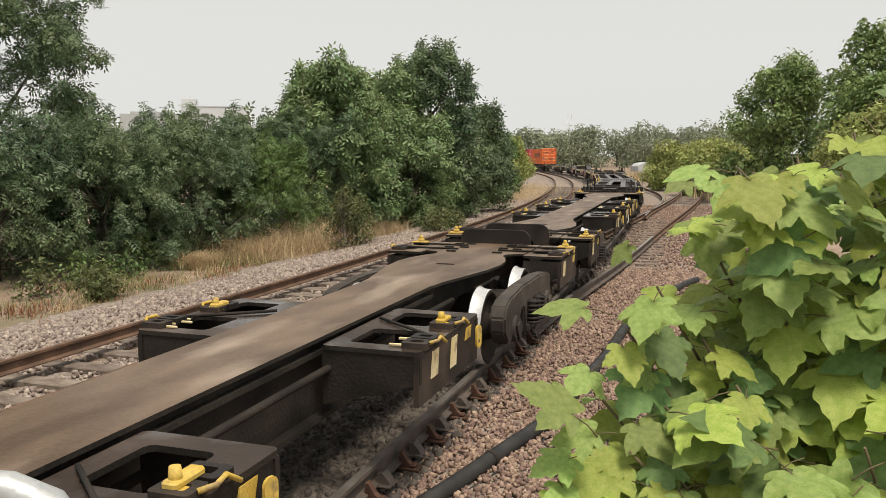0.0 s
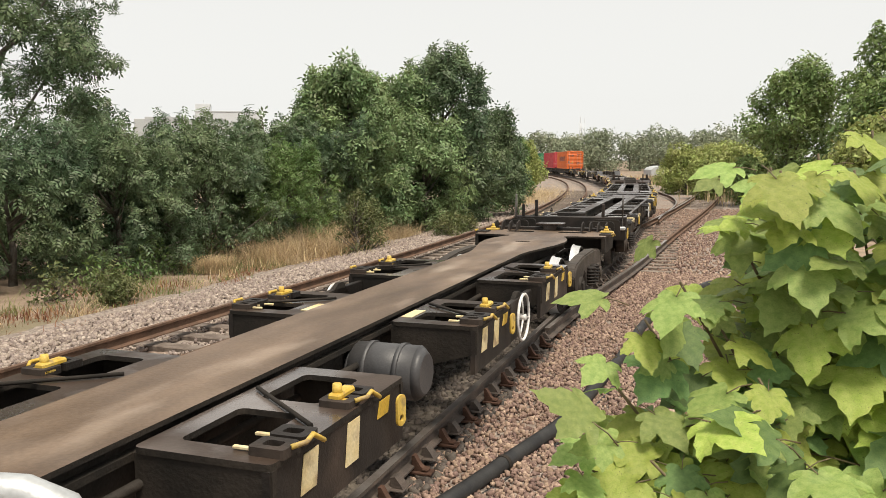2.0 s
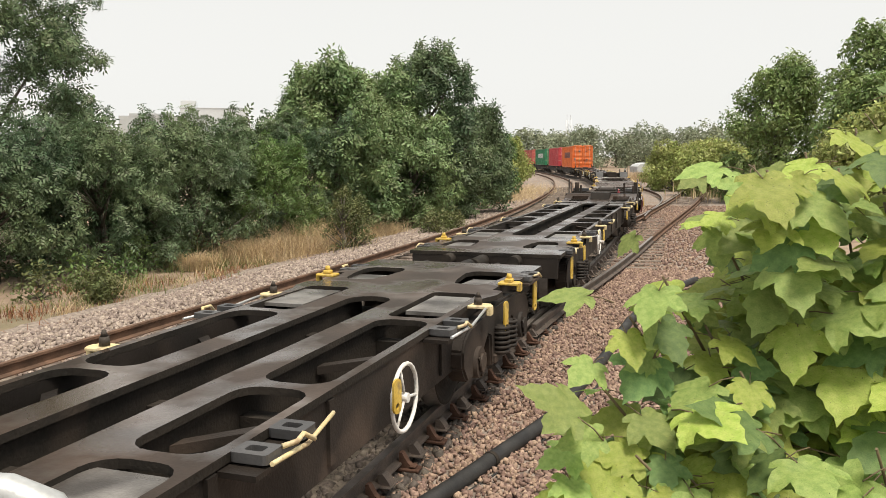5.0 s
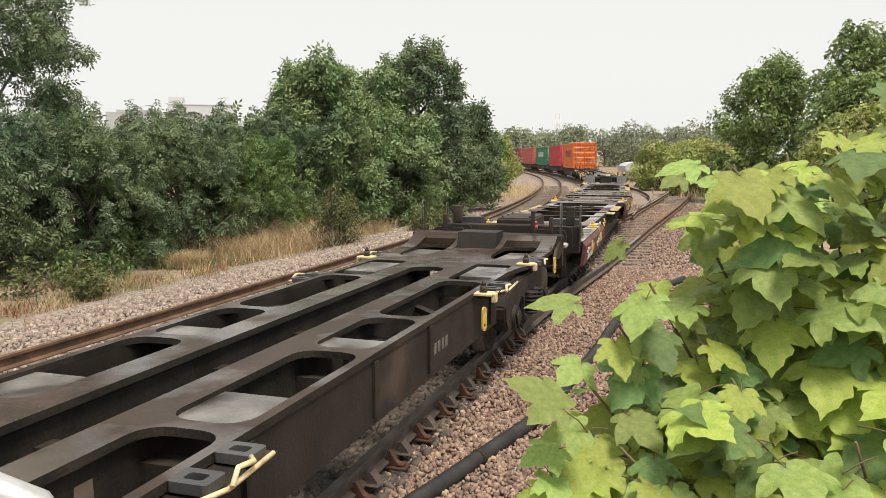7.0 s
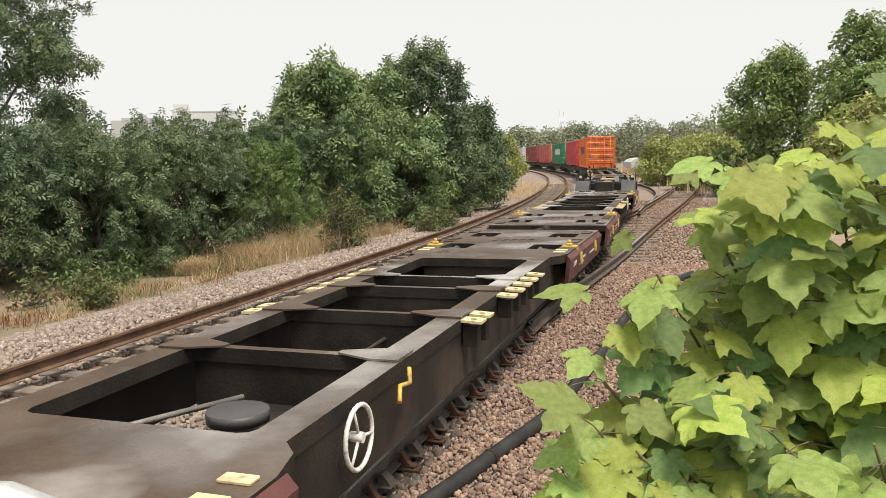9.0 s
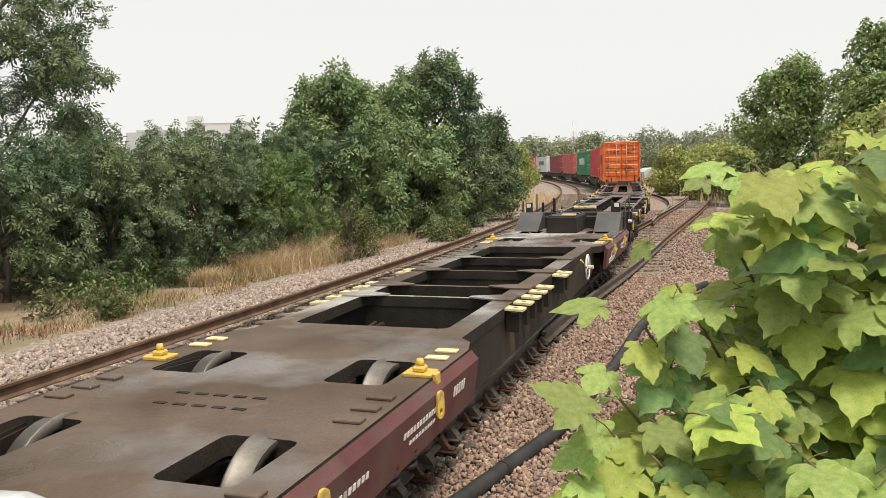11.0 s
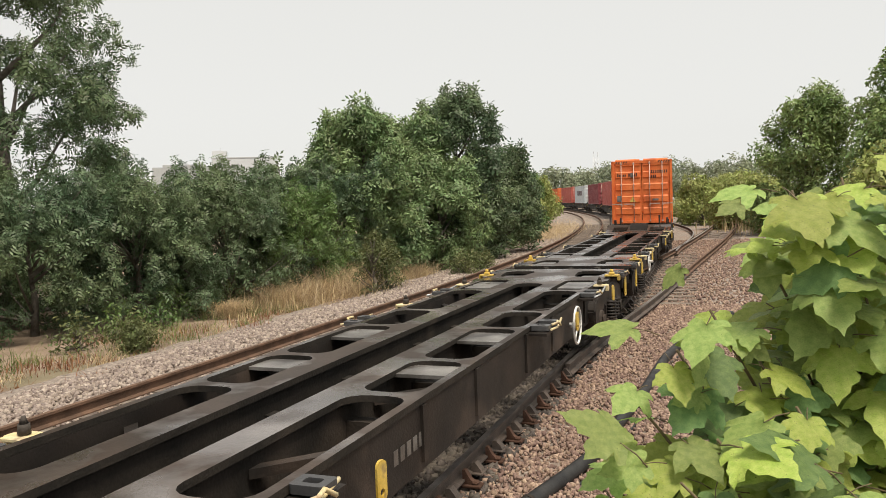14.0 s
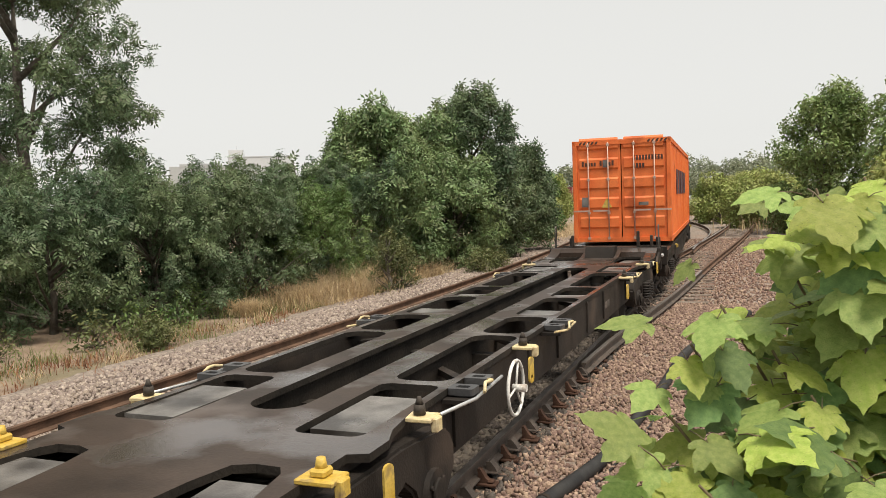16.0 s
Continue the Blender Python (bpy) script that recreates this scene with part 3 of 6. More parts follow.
HEDGE = "hedge of young trees along the line"
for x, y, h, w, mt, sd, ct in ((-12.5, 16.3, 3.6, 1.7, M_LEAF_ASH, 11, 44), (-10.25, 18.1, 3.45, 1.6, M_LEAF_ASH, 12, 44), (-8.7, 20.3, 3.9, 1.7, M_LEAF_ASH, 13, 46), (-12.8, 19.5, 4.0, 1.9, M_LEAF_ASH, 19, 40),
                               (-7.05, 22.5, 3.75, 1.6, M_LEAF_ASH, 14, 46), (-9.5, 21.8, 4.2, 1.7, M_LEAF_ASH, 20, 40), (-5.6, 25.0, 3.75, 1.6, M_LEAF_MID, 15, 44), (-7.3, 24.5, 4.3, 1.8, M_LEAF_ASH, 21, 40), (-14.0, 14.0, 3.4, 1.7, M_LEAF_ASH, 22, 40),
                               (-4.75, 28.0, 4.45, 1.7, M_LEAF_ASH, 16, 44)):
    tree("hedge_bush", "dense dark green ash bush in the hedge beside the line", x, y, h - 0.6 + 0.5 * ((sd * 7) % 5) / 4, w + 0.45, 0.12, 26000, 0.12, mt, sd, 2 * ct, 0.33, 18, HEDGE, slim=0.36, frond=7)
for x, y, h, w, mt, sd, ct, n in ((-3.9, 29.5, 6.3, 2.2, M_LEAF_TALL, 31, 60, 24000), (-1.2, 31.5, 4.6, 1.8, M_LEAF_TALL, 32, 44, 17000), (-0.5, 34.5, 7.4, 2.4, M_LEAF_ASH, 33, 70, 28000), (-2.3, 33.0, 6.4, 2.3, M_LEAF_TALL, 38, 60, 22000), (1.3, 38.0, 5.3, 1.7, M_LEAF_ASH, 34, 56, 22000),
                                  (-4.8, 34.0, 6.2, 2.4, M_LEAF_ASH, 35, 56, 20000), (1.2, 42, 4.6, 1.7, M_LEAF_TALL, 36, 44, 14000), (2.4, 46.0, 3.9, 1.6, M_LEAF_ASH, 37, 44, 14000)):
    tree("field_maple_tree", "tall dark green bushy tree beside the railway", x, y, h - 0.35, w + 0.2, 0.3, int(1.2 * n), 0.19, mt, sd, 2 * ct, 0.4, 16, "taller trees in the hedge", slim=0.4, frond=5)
for x, y, h, w, sd in ((3.4, 53, 3.7, 1.6, 41), (4.8, 62, 3.5, 1.7, 42), (6.0, 74, 3.4, 1.8, 43), (6.4, 88, 3.3, 2.0, 44), (5.3, 106, 3.3, 2.6, 45), (3.0, 125, 3.4, 3.0, 46)):
    tree("hedge_bush", "yellow-green roadside bush further along the line", x, y, h + 0.5, w, 0.3, 10000, 0.22, M_LEAF_SCRUB if sd > 41 else M_LEAF_MID, sd, 44, 0.65, 8, HEDGE)
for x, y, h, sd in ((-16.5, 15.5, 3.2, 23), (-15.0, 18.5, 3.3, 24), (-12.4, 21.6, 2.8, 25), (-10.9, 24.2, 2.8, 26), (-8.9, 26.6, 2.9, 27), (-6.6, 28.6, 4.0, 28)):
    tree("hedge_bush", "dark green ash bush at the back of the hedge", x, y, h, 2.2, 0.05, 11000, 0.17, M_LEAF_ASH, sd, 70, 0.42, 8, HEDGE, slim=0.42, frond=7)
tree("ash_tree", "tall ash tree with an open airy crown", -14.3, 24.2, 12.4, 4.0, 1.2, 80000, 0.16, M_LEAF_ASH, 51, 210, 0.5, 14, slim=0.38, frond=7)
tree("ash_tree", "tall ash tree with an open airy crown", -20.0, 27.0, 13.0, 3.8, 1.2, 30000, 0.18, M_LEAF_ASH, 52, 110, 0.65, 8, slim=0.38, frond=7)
for x, y, h, w, sd, n in ((18.7, 45, 7.0, 2.7, 61, 24000), (22.5, 41, 8.6, 3.1, 62, 26000), (25.5, 38, 9.6, 3.4, 63, 30000), (18.6, 54, 3.0, 2.2, 64, 14000), (17.8, 33, 5.0, 2.3, 65, 20000), (16.3, 29.5, 3.6, 2.0, 66, 16000), (21.5, 33, 8.0, 2.8, 59, 24000), (24.0, 31, 9.0, 3.0, 60, 24000)):
    tree("roadside_tree", "dense dark green tree on the bank opposite the hedge", x, y, h + 0.5, w, 0.3, n, 0.23, M_LEAF_SCRUB if sd in (64, 66) else M_LEAF_BANK, sd, 60, 0.85, 6, "trees on the far bank")
for x, y, h, w, sd in ((17.8, 62, 3.4, 2.0, 71), (19.8, 68, 3.2, 2.2, 72), (23.5, 72, 3.6, 2.4, 73)):
    tree("scrub_bush", "pale yellow-green scrub bush behind the siding", x, y, h + 0.3, w, 0.2, 9000, 0.22, M_LEAF_SCRUB, sd, 44, 0.6, 8, "scrub behind the siding")
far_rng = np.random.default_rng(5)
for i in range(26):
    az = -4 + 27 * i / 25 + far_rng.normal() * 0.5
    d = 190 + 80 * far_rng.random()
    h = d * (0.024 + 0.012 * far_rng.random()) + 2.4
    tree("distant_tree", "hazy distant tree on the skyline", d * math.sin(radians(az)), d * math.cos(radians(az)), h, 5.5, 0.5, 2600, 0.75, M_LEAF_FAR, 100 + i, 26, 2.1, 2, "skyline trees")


# ---------------------------------------------------------------- the train
DECK = 1.0
TEXT_Y = -7.66
M_RED = mat("faded_red_paint", (0.32, 0.05, 0.06), (0.42, 0.09, 0.1), 6.0, 0.5, bump=0.1)
WHEEL_R = 0.43
WHEELSETS = []
WAGONS = []


def axle_mesh():
    bm = bmesh.new()
    add_cyl(bm, (-0.95, 0, 0), (0.95, 0, 0), 0.075, seg=10)
    return mesh_of("axle", bm, M_STEEL_DARK)


def wheel_mesh(tread):
    """One flanged wheel, turned from a profile of (across, radius), on the right-hand end of its axle."""
    prof = [(0.66, 0.08, 0), (0.66, 0.13, 0), (0.70, 0.15, 0), (0.73, 0.33, 0), (0.69, 0.37, 0), (0.685, 0.452, 1), (0.70, 0.458, 1), (0.718, 0.435, 1), (0.83, WHEEL_R - 0.006, 1), (0.835, 0.38, 0), (0.80, 0.355, 0), (0.77, 0.16, 0), (0.87, 0.13, 0), (0.87, 0.08, 0)]
    seg, bm = 32, bmesh.new()
    rings = [[bm.verts.new((x, rad * math.cos(2 * math.pi * k / seg), rad * math.sin(2 * math.pi * k / seg))) for k in range(seg)] for x, rad, _ in prof]
    for (a, b), (_, _, mi) in zip(zip(rings, rings[1:]), prof[1:]):
        for k in range(seg):
            f = bm.faces.new((a[k], b[k], b[(k + 1) % seg], a[(k + 1) % seg]))
            f.material_index, f.smooth = mi, True
    bmesh.ops.recalc_face_normals(bm, faces=bm.faces[:])
    return mesh_of("wheel", bm, [M_STEEL_DARK, tread])


AXLE, WHEEL, WHEEL_DULL = axle_mesh(), wheel_mesh(M_TREAD), wheel_mesh(M_TREAD_DULL)


def spring_mesh():
    bm = bmesh.new()
    for k in range(6):
        add_torus(bm, Matrix.Translation((0, 0, 0.03 + 0.05 * k)), 0.085, 0.02, 14, 6)
    add_cyl(bm, (0, 0, 0), (0, 0, 0.3), 0.05, seg=8)
    return mesh_of("coil_spring", bm, M_SILL)


SPRING = spring_mesh()


def bogie(w, y, bright=False, keyed=True):
    """A two-axle bogie: two cast side frames, a bolster, springs and two turning wheelsets."""
    for s in (-1, 1):
        bm = bmesh.new()
        out = [(-1.34, 0.46), (-1.35, 0.62), (-1.27, 0.74), (-1.1, 0.80), (-0.5, 0.85), (0.5, 0.85), (1.1, 0.80), (1.27, 0.74), (1.35, 0.62), (1.34, 0.46), (1.2, 0.31), (0.74, 0.31), (0.64, 0.5), (0.5, 0.6), (0.38, 0.56), (0.34, 0.24),
               (-0.34, 0.24), (-0.38, 0.56), (-0.5, 0.6), (-0.64, 0.5), (-0.74, 0.31), (-1.2, 0.31)]
        add_prism(bm, out, "x", s * 0.94, s * 1.12)
        bmesh.ops.bevel(bm, geom=bm.edges[:], offset=0.022, segments=2, affect="EDGES")
        for yy in (-0.9, 0.9):
            add_cyl(bm, (s * 0.9, yy, 0.43), (s * 1.16, yy, 0.43), 0.15, seg=16)
            add_cyl(bm, (s * 1.16, yy, 0.43), (s * 1.19, yy, 0.43), 0.09, seg=12)
            for k in range(3):
                a = 2.1 * k + 0.5
                add_cyl(bm, (s * 1.16, yy + 0.115 * math.cos(a), 0.43 + 0.115 * math.sin(a)), (s * 1.18, yy + 0.115 * math.cos(a), 0.43 + 0.115 * math.sin(a)), 0.018, seg=6)
        add_box(bm, s * 1.1, s * 1.15, -0.3, 0.3, 0.26, 0.36, 0.015)
        f = part("bogie_side_frame", bm, M_BOGIE if bright else M_SILL, w, "grimy brown cast side frame")
        f.matrix_basis = pose(0, y, 0)
        for yy in (-0.16, 0.16):
            part("coil_spring", SPRING, None, f).matrix_basis = pose(s * 1.16, yy, 0.34)
    bm = box(-0.95, 0.95, -0.22, 0.22, 0.42, 0.68, 0.03)
    part("bolster", bm, M_STEEL_DARK, w).matrix_basis = pose(0, y, 0)
    for yy in (-0.9, 0.9):
        ws = part("axle", AXLE, None, w)
        ws.matrix_basis = pose(0, y + yy, WHEEL_R)
        for turn in (0, 180):
            part("wheel", WHEEL if bright else WHEEL_DULL, None, ws, "steel wheel with a bright worn tread" if bright else "grimy steel wheel").matrix_basis = pose(0, 0, 0, 0, 0, turn)
        if keyed:
            WHEELSETS.append((ws, y + yy))


def spigot(w, x, y, z=DECK, cream=False):
    bm = bmesh.new()
    add_box(bm, -0.11, 0.11, -0.09, 0.09, 0, 0.028, 0.006)
    if not cream:
        add_box(bm, -0.045, 0.045, -0.05, 0.05, 0.025, 0.07, 0.012)
        add_cyl(bm, (0, 0, 0.06), (0, 0, 0.12), 0.035, 0.024, 10)
    s = 1 if x > 0 else -1
    add_box(bm, s * 0.09, s * 0.14, -0.045, 0.045, -0.07, 0.025, 0.008)
    base = part("container_spigot", bm, M_CREAM if cream else M_YELLOW, w, "faded cream spigot plate" if cream else "yellow container locating spigot")
    base.matrix_basis = pose(x, y, z)
    if cream:
        bm = bmesh.new()
        add_cyl(bm, (0, 0, 0.035), (0, 0, 0.1), 0.042, 0.036, 10)
        add_cyl(bm, (0, 0, 0.1), (0, 0, 0.15), 0.03, 0.012, 10)
        part("spigot_pin", bm, M_BOGIE, base)


def folded_lock(w, x, y, z=DECK - 0.03, paint=None):
    bm = bmesh.new()
    gap = 0.1 if paint is M_GREY_PLATE else 0.02
    add_plate(bm, rounded(-0.1, 0.1, gap, gap + 0.16, 0.02, 2), [rounded(-0.05, 0.05, gap + 0.045, gap + 0.115, 0.015, 2)], -0.025, 0.025)
    lock = part("folded_twistlock", bm, paint or M_SILL, w, "worn steel folding twistlock")
    lock.matrix_basis = pose(x, y, z)
    bm, dy = bmesh.new(), -0.15 - gap
    add_plate(bm, rounded(-0.1, 0.1, dy, dy + 0.16, 0.02, 2), [rounded(-0.05, 0.05, dy + 0.045, dy + 0.115, 0.015, 2)], -0.025, 0.025)
    part("lock_frame", bm, paint or M_SILL, lock)
    s = 1 if x > 0 else -1
    bm = bmesh.new()
    add_tube(bm, [(s * 0.1, -0.1, 0.02), (s * 0.15, -0.04, 0.03), (s * 0.13, 0.06, 0.035), (s * 0.15, 0.14, -0.02)], 0.014, 6)
    part("lock_lever", bm, M_YELLOW if paint is not M_GREY_PLATE else M_CREAM, lock, "yellow lock lever")


def strap(w, x, y, z, drop=0.26):
    """A yellow release lever that hangs at the wagon's side."""
    bm = bmesh.new()
    add_plate(bm, rounded(-0.045, 0.045, -drop, 0.0, 0.04), [rounded(-0.02, 0.02, -drop + 0.03, -drop + 0.075, 0.02)], -0.008, 0.008)
    part("release_lever", bm, M_YELLOW, w, "hanging yellow release lever").matrix_basis = pose(x, y, z, 90, 0, 78)


def handwheel(w, x, y, z=0.66, r=0.27):
    bm = bmesh.new()
    add_torus(bm, Matrix.Identity(4), r, 0.016)
    for k in range(3):
        a = radians(80 + 120 * k)
        add_cyl(bm, (r * math.cos(a), r * math.sin(a), 0), (0, 0, 0), 0.011, seg=6)
    add_cyl(bm, (0, 0, -0.1), (0, 0, 0.03), 0.035, seg=10)
    part("handbrake_wheel", bm, M_WHITE, w, "white-painted handbrake wheel").matrix_basis = pose(x, y, z, 0, 90, 0)


def air_tank(w, p, q, r=0.19):
    bm = bmesh.new()
    add_cyl(bm, p, q, r, seg=18)
    d = (Vector(q) - Vector(p)).normalized()
    for e, s in ((Vector(p), -1), (Vector(q), 1)):
        add_cyl(bm, e, e + d * s * 0.06, r if s > 0 else r, r * 0.72, 18)
    for f in (0.25, 0.75):
        c = Vector(p).lerp(Vector(q), f)
        add_cyl(bm, c - d * 0.02, c + d * 0.02, r + 0.012, seg=18)
    part("air_tank", bm, M_GREY_PLATE, w, "grey cylindrical air reservoir")


def buffer(w, x, y, s, z=0.98):
    bm = bmesh.new()
    add_cyl(bm, (x, y, z), (x, y + s * 0.34, z), 0.13, seg=16)
    add_cyl(bm, (x, y + s * 0.3, z), (x, y + s * 0.52, z), 0.10, seg=16)
    add_plate(bm, rounded(x - 0.27, x + 0.27, -0.19, 0.19, 0.07), [], -0.03, 0.03)
    fl = [v for v in bm.verts if abs(v.co.z) < 0.05]
    for v in fl:
        v.co = Vector((v.co.x, y + s * 0.55 + v.co.z, z + v.co.y))
    bmesh.ops.recalc_face_normals(bm, faces=bm.faces[:])
    part("buffer", bm, M_STEEL_DARK, w, "greasy round-shanked buffer with a wide head")


def stake(w, x, y, z0, z1, m=None, t=0.05):
    part("end_stake", box(x - t, x + t, y - t * 0.7, y + t * 0.7, z0, z1, 0.012), m or M_SILL, w)


def grab_rail(w, x, y, z0, z1, s):
    bm = bmesh.new()
    add_tube(bm, [(x, y - 0.06, z0), (x, y - 0.06, z1 - 0.05), (x, y - 0.04, z1), (x, y + 0.04, z1), (x, y + 0.06, z1 - 0.05), (x, y + 0.06, z0)], 0.012, 6)
    part("grab_rail", bm, M_PANEL, w, "upright pale steel grab rail")


def spine_wagon(q, pivots, arms, brake=False):
    """A single-spine container flat with outriggers; q is its centre's place along the train. With brake, its rear end has buffers."""
    w = thing("spine_wagon", "rust-brown single-spine container flat wagon, empty", "wagon", "wagons of the train")
    n = 0.40

    def edge(p):
        return [(n, p - 1.75), (n + 0.04, p - 1.4), (0.55, p - 0.85), (0.64, p - 0.4), (0.69, p + 0.1), (0.66, p + 0.5), (0.57, p + 0.85), (0.49, p + 1.02)]
    front, back = -pivots[0], pivots[1]
    F = front + 2.5
    R = back + (2.3 if brake else 2.5)
    rear = R if brake else 99.0
    head = edge(front) + [(0.5, front + 1.2), (0.62, front + 1.3), (0.72, front + 1.32), (0.72, F)]
    tail = edge(back) + ([(0.52, back + 1.1), (0.66, back + 1.16), (1.0, back + 1.18), (1.2, back + 1.2), (1.2, R)] if brake else [(0.5, back + 1.2), (0.62, back + 1.3), (0.72, back + 1.32), (0.72, R)])
    bm = bmesh.new()
    outer = [(x, -y) for x, y in head[::-1]] + tail
    outer = outer + [(-x, y) for x, y in outer[::-1]]
    add_plate(bm, outer, [rounded(-0.13, 0.13, p - 0.05, p + 0.05, 0.05) for p in pivots] + ([rounded(s * 0.5 - 0.26, s * 0.5 + 0.26, back + 1.78, back + 2.04, 0.03) for s in (-1, 1)] if brake else []), DECK - 0.03, DECK, 0, 1)
    part("spine_top_plate", bm, [M_DECK_RUST, M_STEEL_DARK], w, "worn rusty top plate of the spine")
    bm = bmesh.new()
    add_prism(bm, [(-front + 1.5, 0.36), (back - 1.5, 0.36), (back - 0.5, 0.68), (R - 0.3, 0.68), (R - 0.3, 0.968), (-F + 0.3, 0.968), (-F + 0.3, 0.68), (-front + 0.5, 0.68)], "x", -0.33, 0.33)
    beam = part("spine_beam", bm, M_STEEL_DARK, w, "dark box-section spine beam")
    for s in (-1, 1):
        part("bottom_flange", box(s * 0.332, s * 0.41, -front + 1.5, back - 1.5, 0.36, 0.40), M_STEEL_DARK, beam)
        part("web_rib", box(s * 0.332, s * 0.39, -front + 1.6, back - 1.6, 0.86, 0.90), M_STEEL_DARK, beam)
    for y, half in ((-F + 0.66, 0.68), *arms, (R - 0.66, 0.68)):
        tip = y < -6 or y > 6
        if y > 6 and brake:
            for s in (-1, 1):
                spigot(w, s * 1.1, R - 0.2, DECK)
                folded_lock(w, s * 1.16, R - 0.7, DECK)
                part("end_sill", box(s * 1.14, s * 1.2, back + 1.2, R, 0.7, DECK - 0.032), M_STEEL_DARK, w)
            continue
        for s in (-1, 1):
            x0, x1 = (0.74, 1.27) if tip else (0.44, 1.22)
            a, b = min(s * x0, s * x1), max(s * x0, s * x1)
            holes = [rounded(a + 0.15, b - 0.24, y - half + 0.16, y - 0.1, 0.05), rounded(a + 0.15, b - 0.24, y + 0.1, y + half - 0.16, 0.05)] if not tip else [rounded(a + 0.06, b - 0.2, y - 0.42, y + 0.02, 0.12), rounded(a + 0.06, b - 0.2, y + 0.14, y + 0.46, 0.12)]
            bm = bmesh.new()
            lift = 0.036 if tip else 0.0
            add_plate(bm, rounded(a, b, y - half, y + half, 0.04), holes, DECK - 0.075 + lift, DECK - 0.04 + lift, 0, 1)
            arm = part("outrigger", bm, [M_DECK_RUST if lift else M_DECK, M_STEEL_DARK], w, "dark steel outrigger arm")
            for dy in (-half + 0.03, half - 0.03):
                bm = bmesh.new()
                add_prism(bm, [(s * x0, 0.5), (s * x0, DECK - 0.075), (s * x1, DECK - 0.075), (s * x1, 0.72)], "y", y + dy - 0.02, y + dy + 0.02)
                part("arm_web", bm, M_STEEL_DARK, arm)
            part("arm_face", box(s * (x1 - 0.05), s * (x1 - 0.01), y - half, y + half, 0.55, DECK - 0.075), M_SILL, arm)
            for k, dy in enumerate((-half * 0.55, 0.05, half * 0.6)):
                if tip and k == 1:
                    continue
                bm = bmesh.new()
                lo = (0.70, 0.66, 0.8)[k]
                add_prism(bm, [(y + dy - 0.09, lo), (y + dy + 0.07, lo), (y + dy + 0.1, 0.9), (y + dy - 0.05, 0.9)], "x", s * (x1 - 0.008), s * (x1 - 0.002))
                part("side_marking", bm, M_CREAM if k < 2 else M_YELLOW, arm, "flaking pale yellow side panel")
            if abs(y) < 1:
                part("painted_panel", box(s * 0.455, s * 0.56, y - half + 0.2, y - half + 0.55, DECK - 0.039, DECK - 0.034), M_CREAM, arm, "faded cream painted panel")
            bm = bmesh.new()
            add_cyl(bm, (s * 0.5, y + 0.22, DECK - 0.02), (s * 1.15, y - 0.3, DECK - 0.02), 0.014, seg=6)
            part("operating_rod", bm, M_STEEL_DARK, w)
            if tip:
                e, g = (1, R) if y > 0 else (-1, F)
                spigot(w, s * 1.14, e * (g - 0.25), DECK)
                folded_lock(w, s * 1.16, e * (g - 1.05), DECK + 0.01)
                for yy in (g - 0.48, g - 0.98):
                    bm = bmesh.new()
                    add_cyl(bm, (s * 0.3, e * yy, DECK + 0.018), (s * 1.18, e * yy, DECK + 0.018), 0.014, seg=6)
                    part("operating_rod", bm, M_STEEL_DARK, w)
                for xx, yy in ((0.32, g - 0.2), (0.5, g - 0.26), (0.3, g - 0.67), (0.52, g - 0.72), (0.34, g - 1.2)):
                    part("deck_lug", box(s * xx - 0.07, s * xx + 0.07, e * yy - 0.025, e * yy + 0.025, DECK + 0.001, DECK + 0.022, 0.006), M_STEEL_DARK, w)
            else:
                folded_lock(w, s * 1.1, y + 0.22, DECK - 0.025)
                for k in range(4):
                    part("lock_tongue", box(s * (0.93 + 0.09 * (k % 2)), s * (1.03 + 0.09 * (k % 2)), y - half + 0.12 + 0.1 * k, y - half + 0.145 + 0.1 * k, DECK - 0.036, DECK - 0.018, 0.004), M_CREAM, arm, "small cream lock tongue")
                bm = bmesh.new()
                add_box(bm, s * 1.0, s * 1.16, y + 0.06, y + 0.16, DECK - 0.036, DECK - 0.005, 0.008)
                add_box(bm, s * 1.04, s * 1.12, y + 0.09, y + 0.3, DECK - 0.012, DECK + 0.03, 0.012)
                add_cyl(bm, (s * 1.08, y + 0.14, DECK), (s * 1.08, y + 0.14, DECK + 0.08), 0.034, 0.026, 10)
                part("container_spigot", bm, M_YELLOW, arm, "worn yellow folding spigot")
                folded_lock(w, s * 1.14, y - half + 0.25, DECK - 0.02)
                strap(w, s * 1.28, y + half - 0.2, 0.9, 0.2)
    for s in (-1, 1):
        bogie(w, pivots[(s + 1) // 2], True)
        L = R if s > 0 else F
        if s > 0 and brake:
            part("buffer_beam", box(-1.15, 1.15, rear - 0.02, rear + 0.12, 0.66, 1.06, 0.012), M_SILL, w, "dark buffer beam")
            bm = bmesh.new()
            add_box(bm, -0.26, 0.26, rear - 0.16, rear + 0.2, 1.115, 1.14, 0.006)
            add_box(bm, -0.13, 0.13, rear - 0.1, rear + 0.12, DECK + 0.002, 1.116, 0.015)
            part("coupling_hood", bm, M_DECK, w, "worn hood over the coupling")
            for x in (-1, 1):
                for k in range(4):
                    bm = bmesh.new()
                    add_prism(bm, [(rear - 0.24, DECK + 0.002), (rear - 0.16, 1.14), (rear + 0.03, 1.18), (rear + 0.12, 1.1), (rear + 0.12, DECK + 0.002)], "x", x * (0.62 + 0.15 * k), x * (0.645 + 0.15 * k))
                    part("end_fin", bm, M_SILL, w, "upright steel fin at the wagon end")
                buffer(w, x * 0.87, rear + 0.1, 1, 0.95)
            bm = bmesh.new()
            add_cyl(bm, (0, rear + 0.1, 0.9), (0, rear + 0.6, 0.88), 0.05, seg=10)
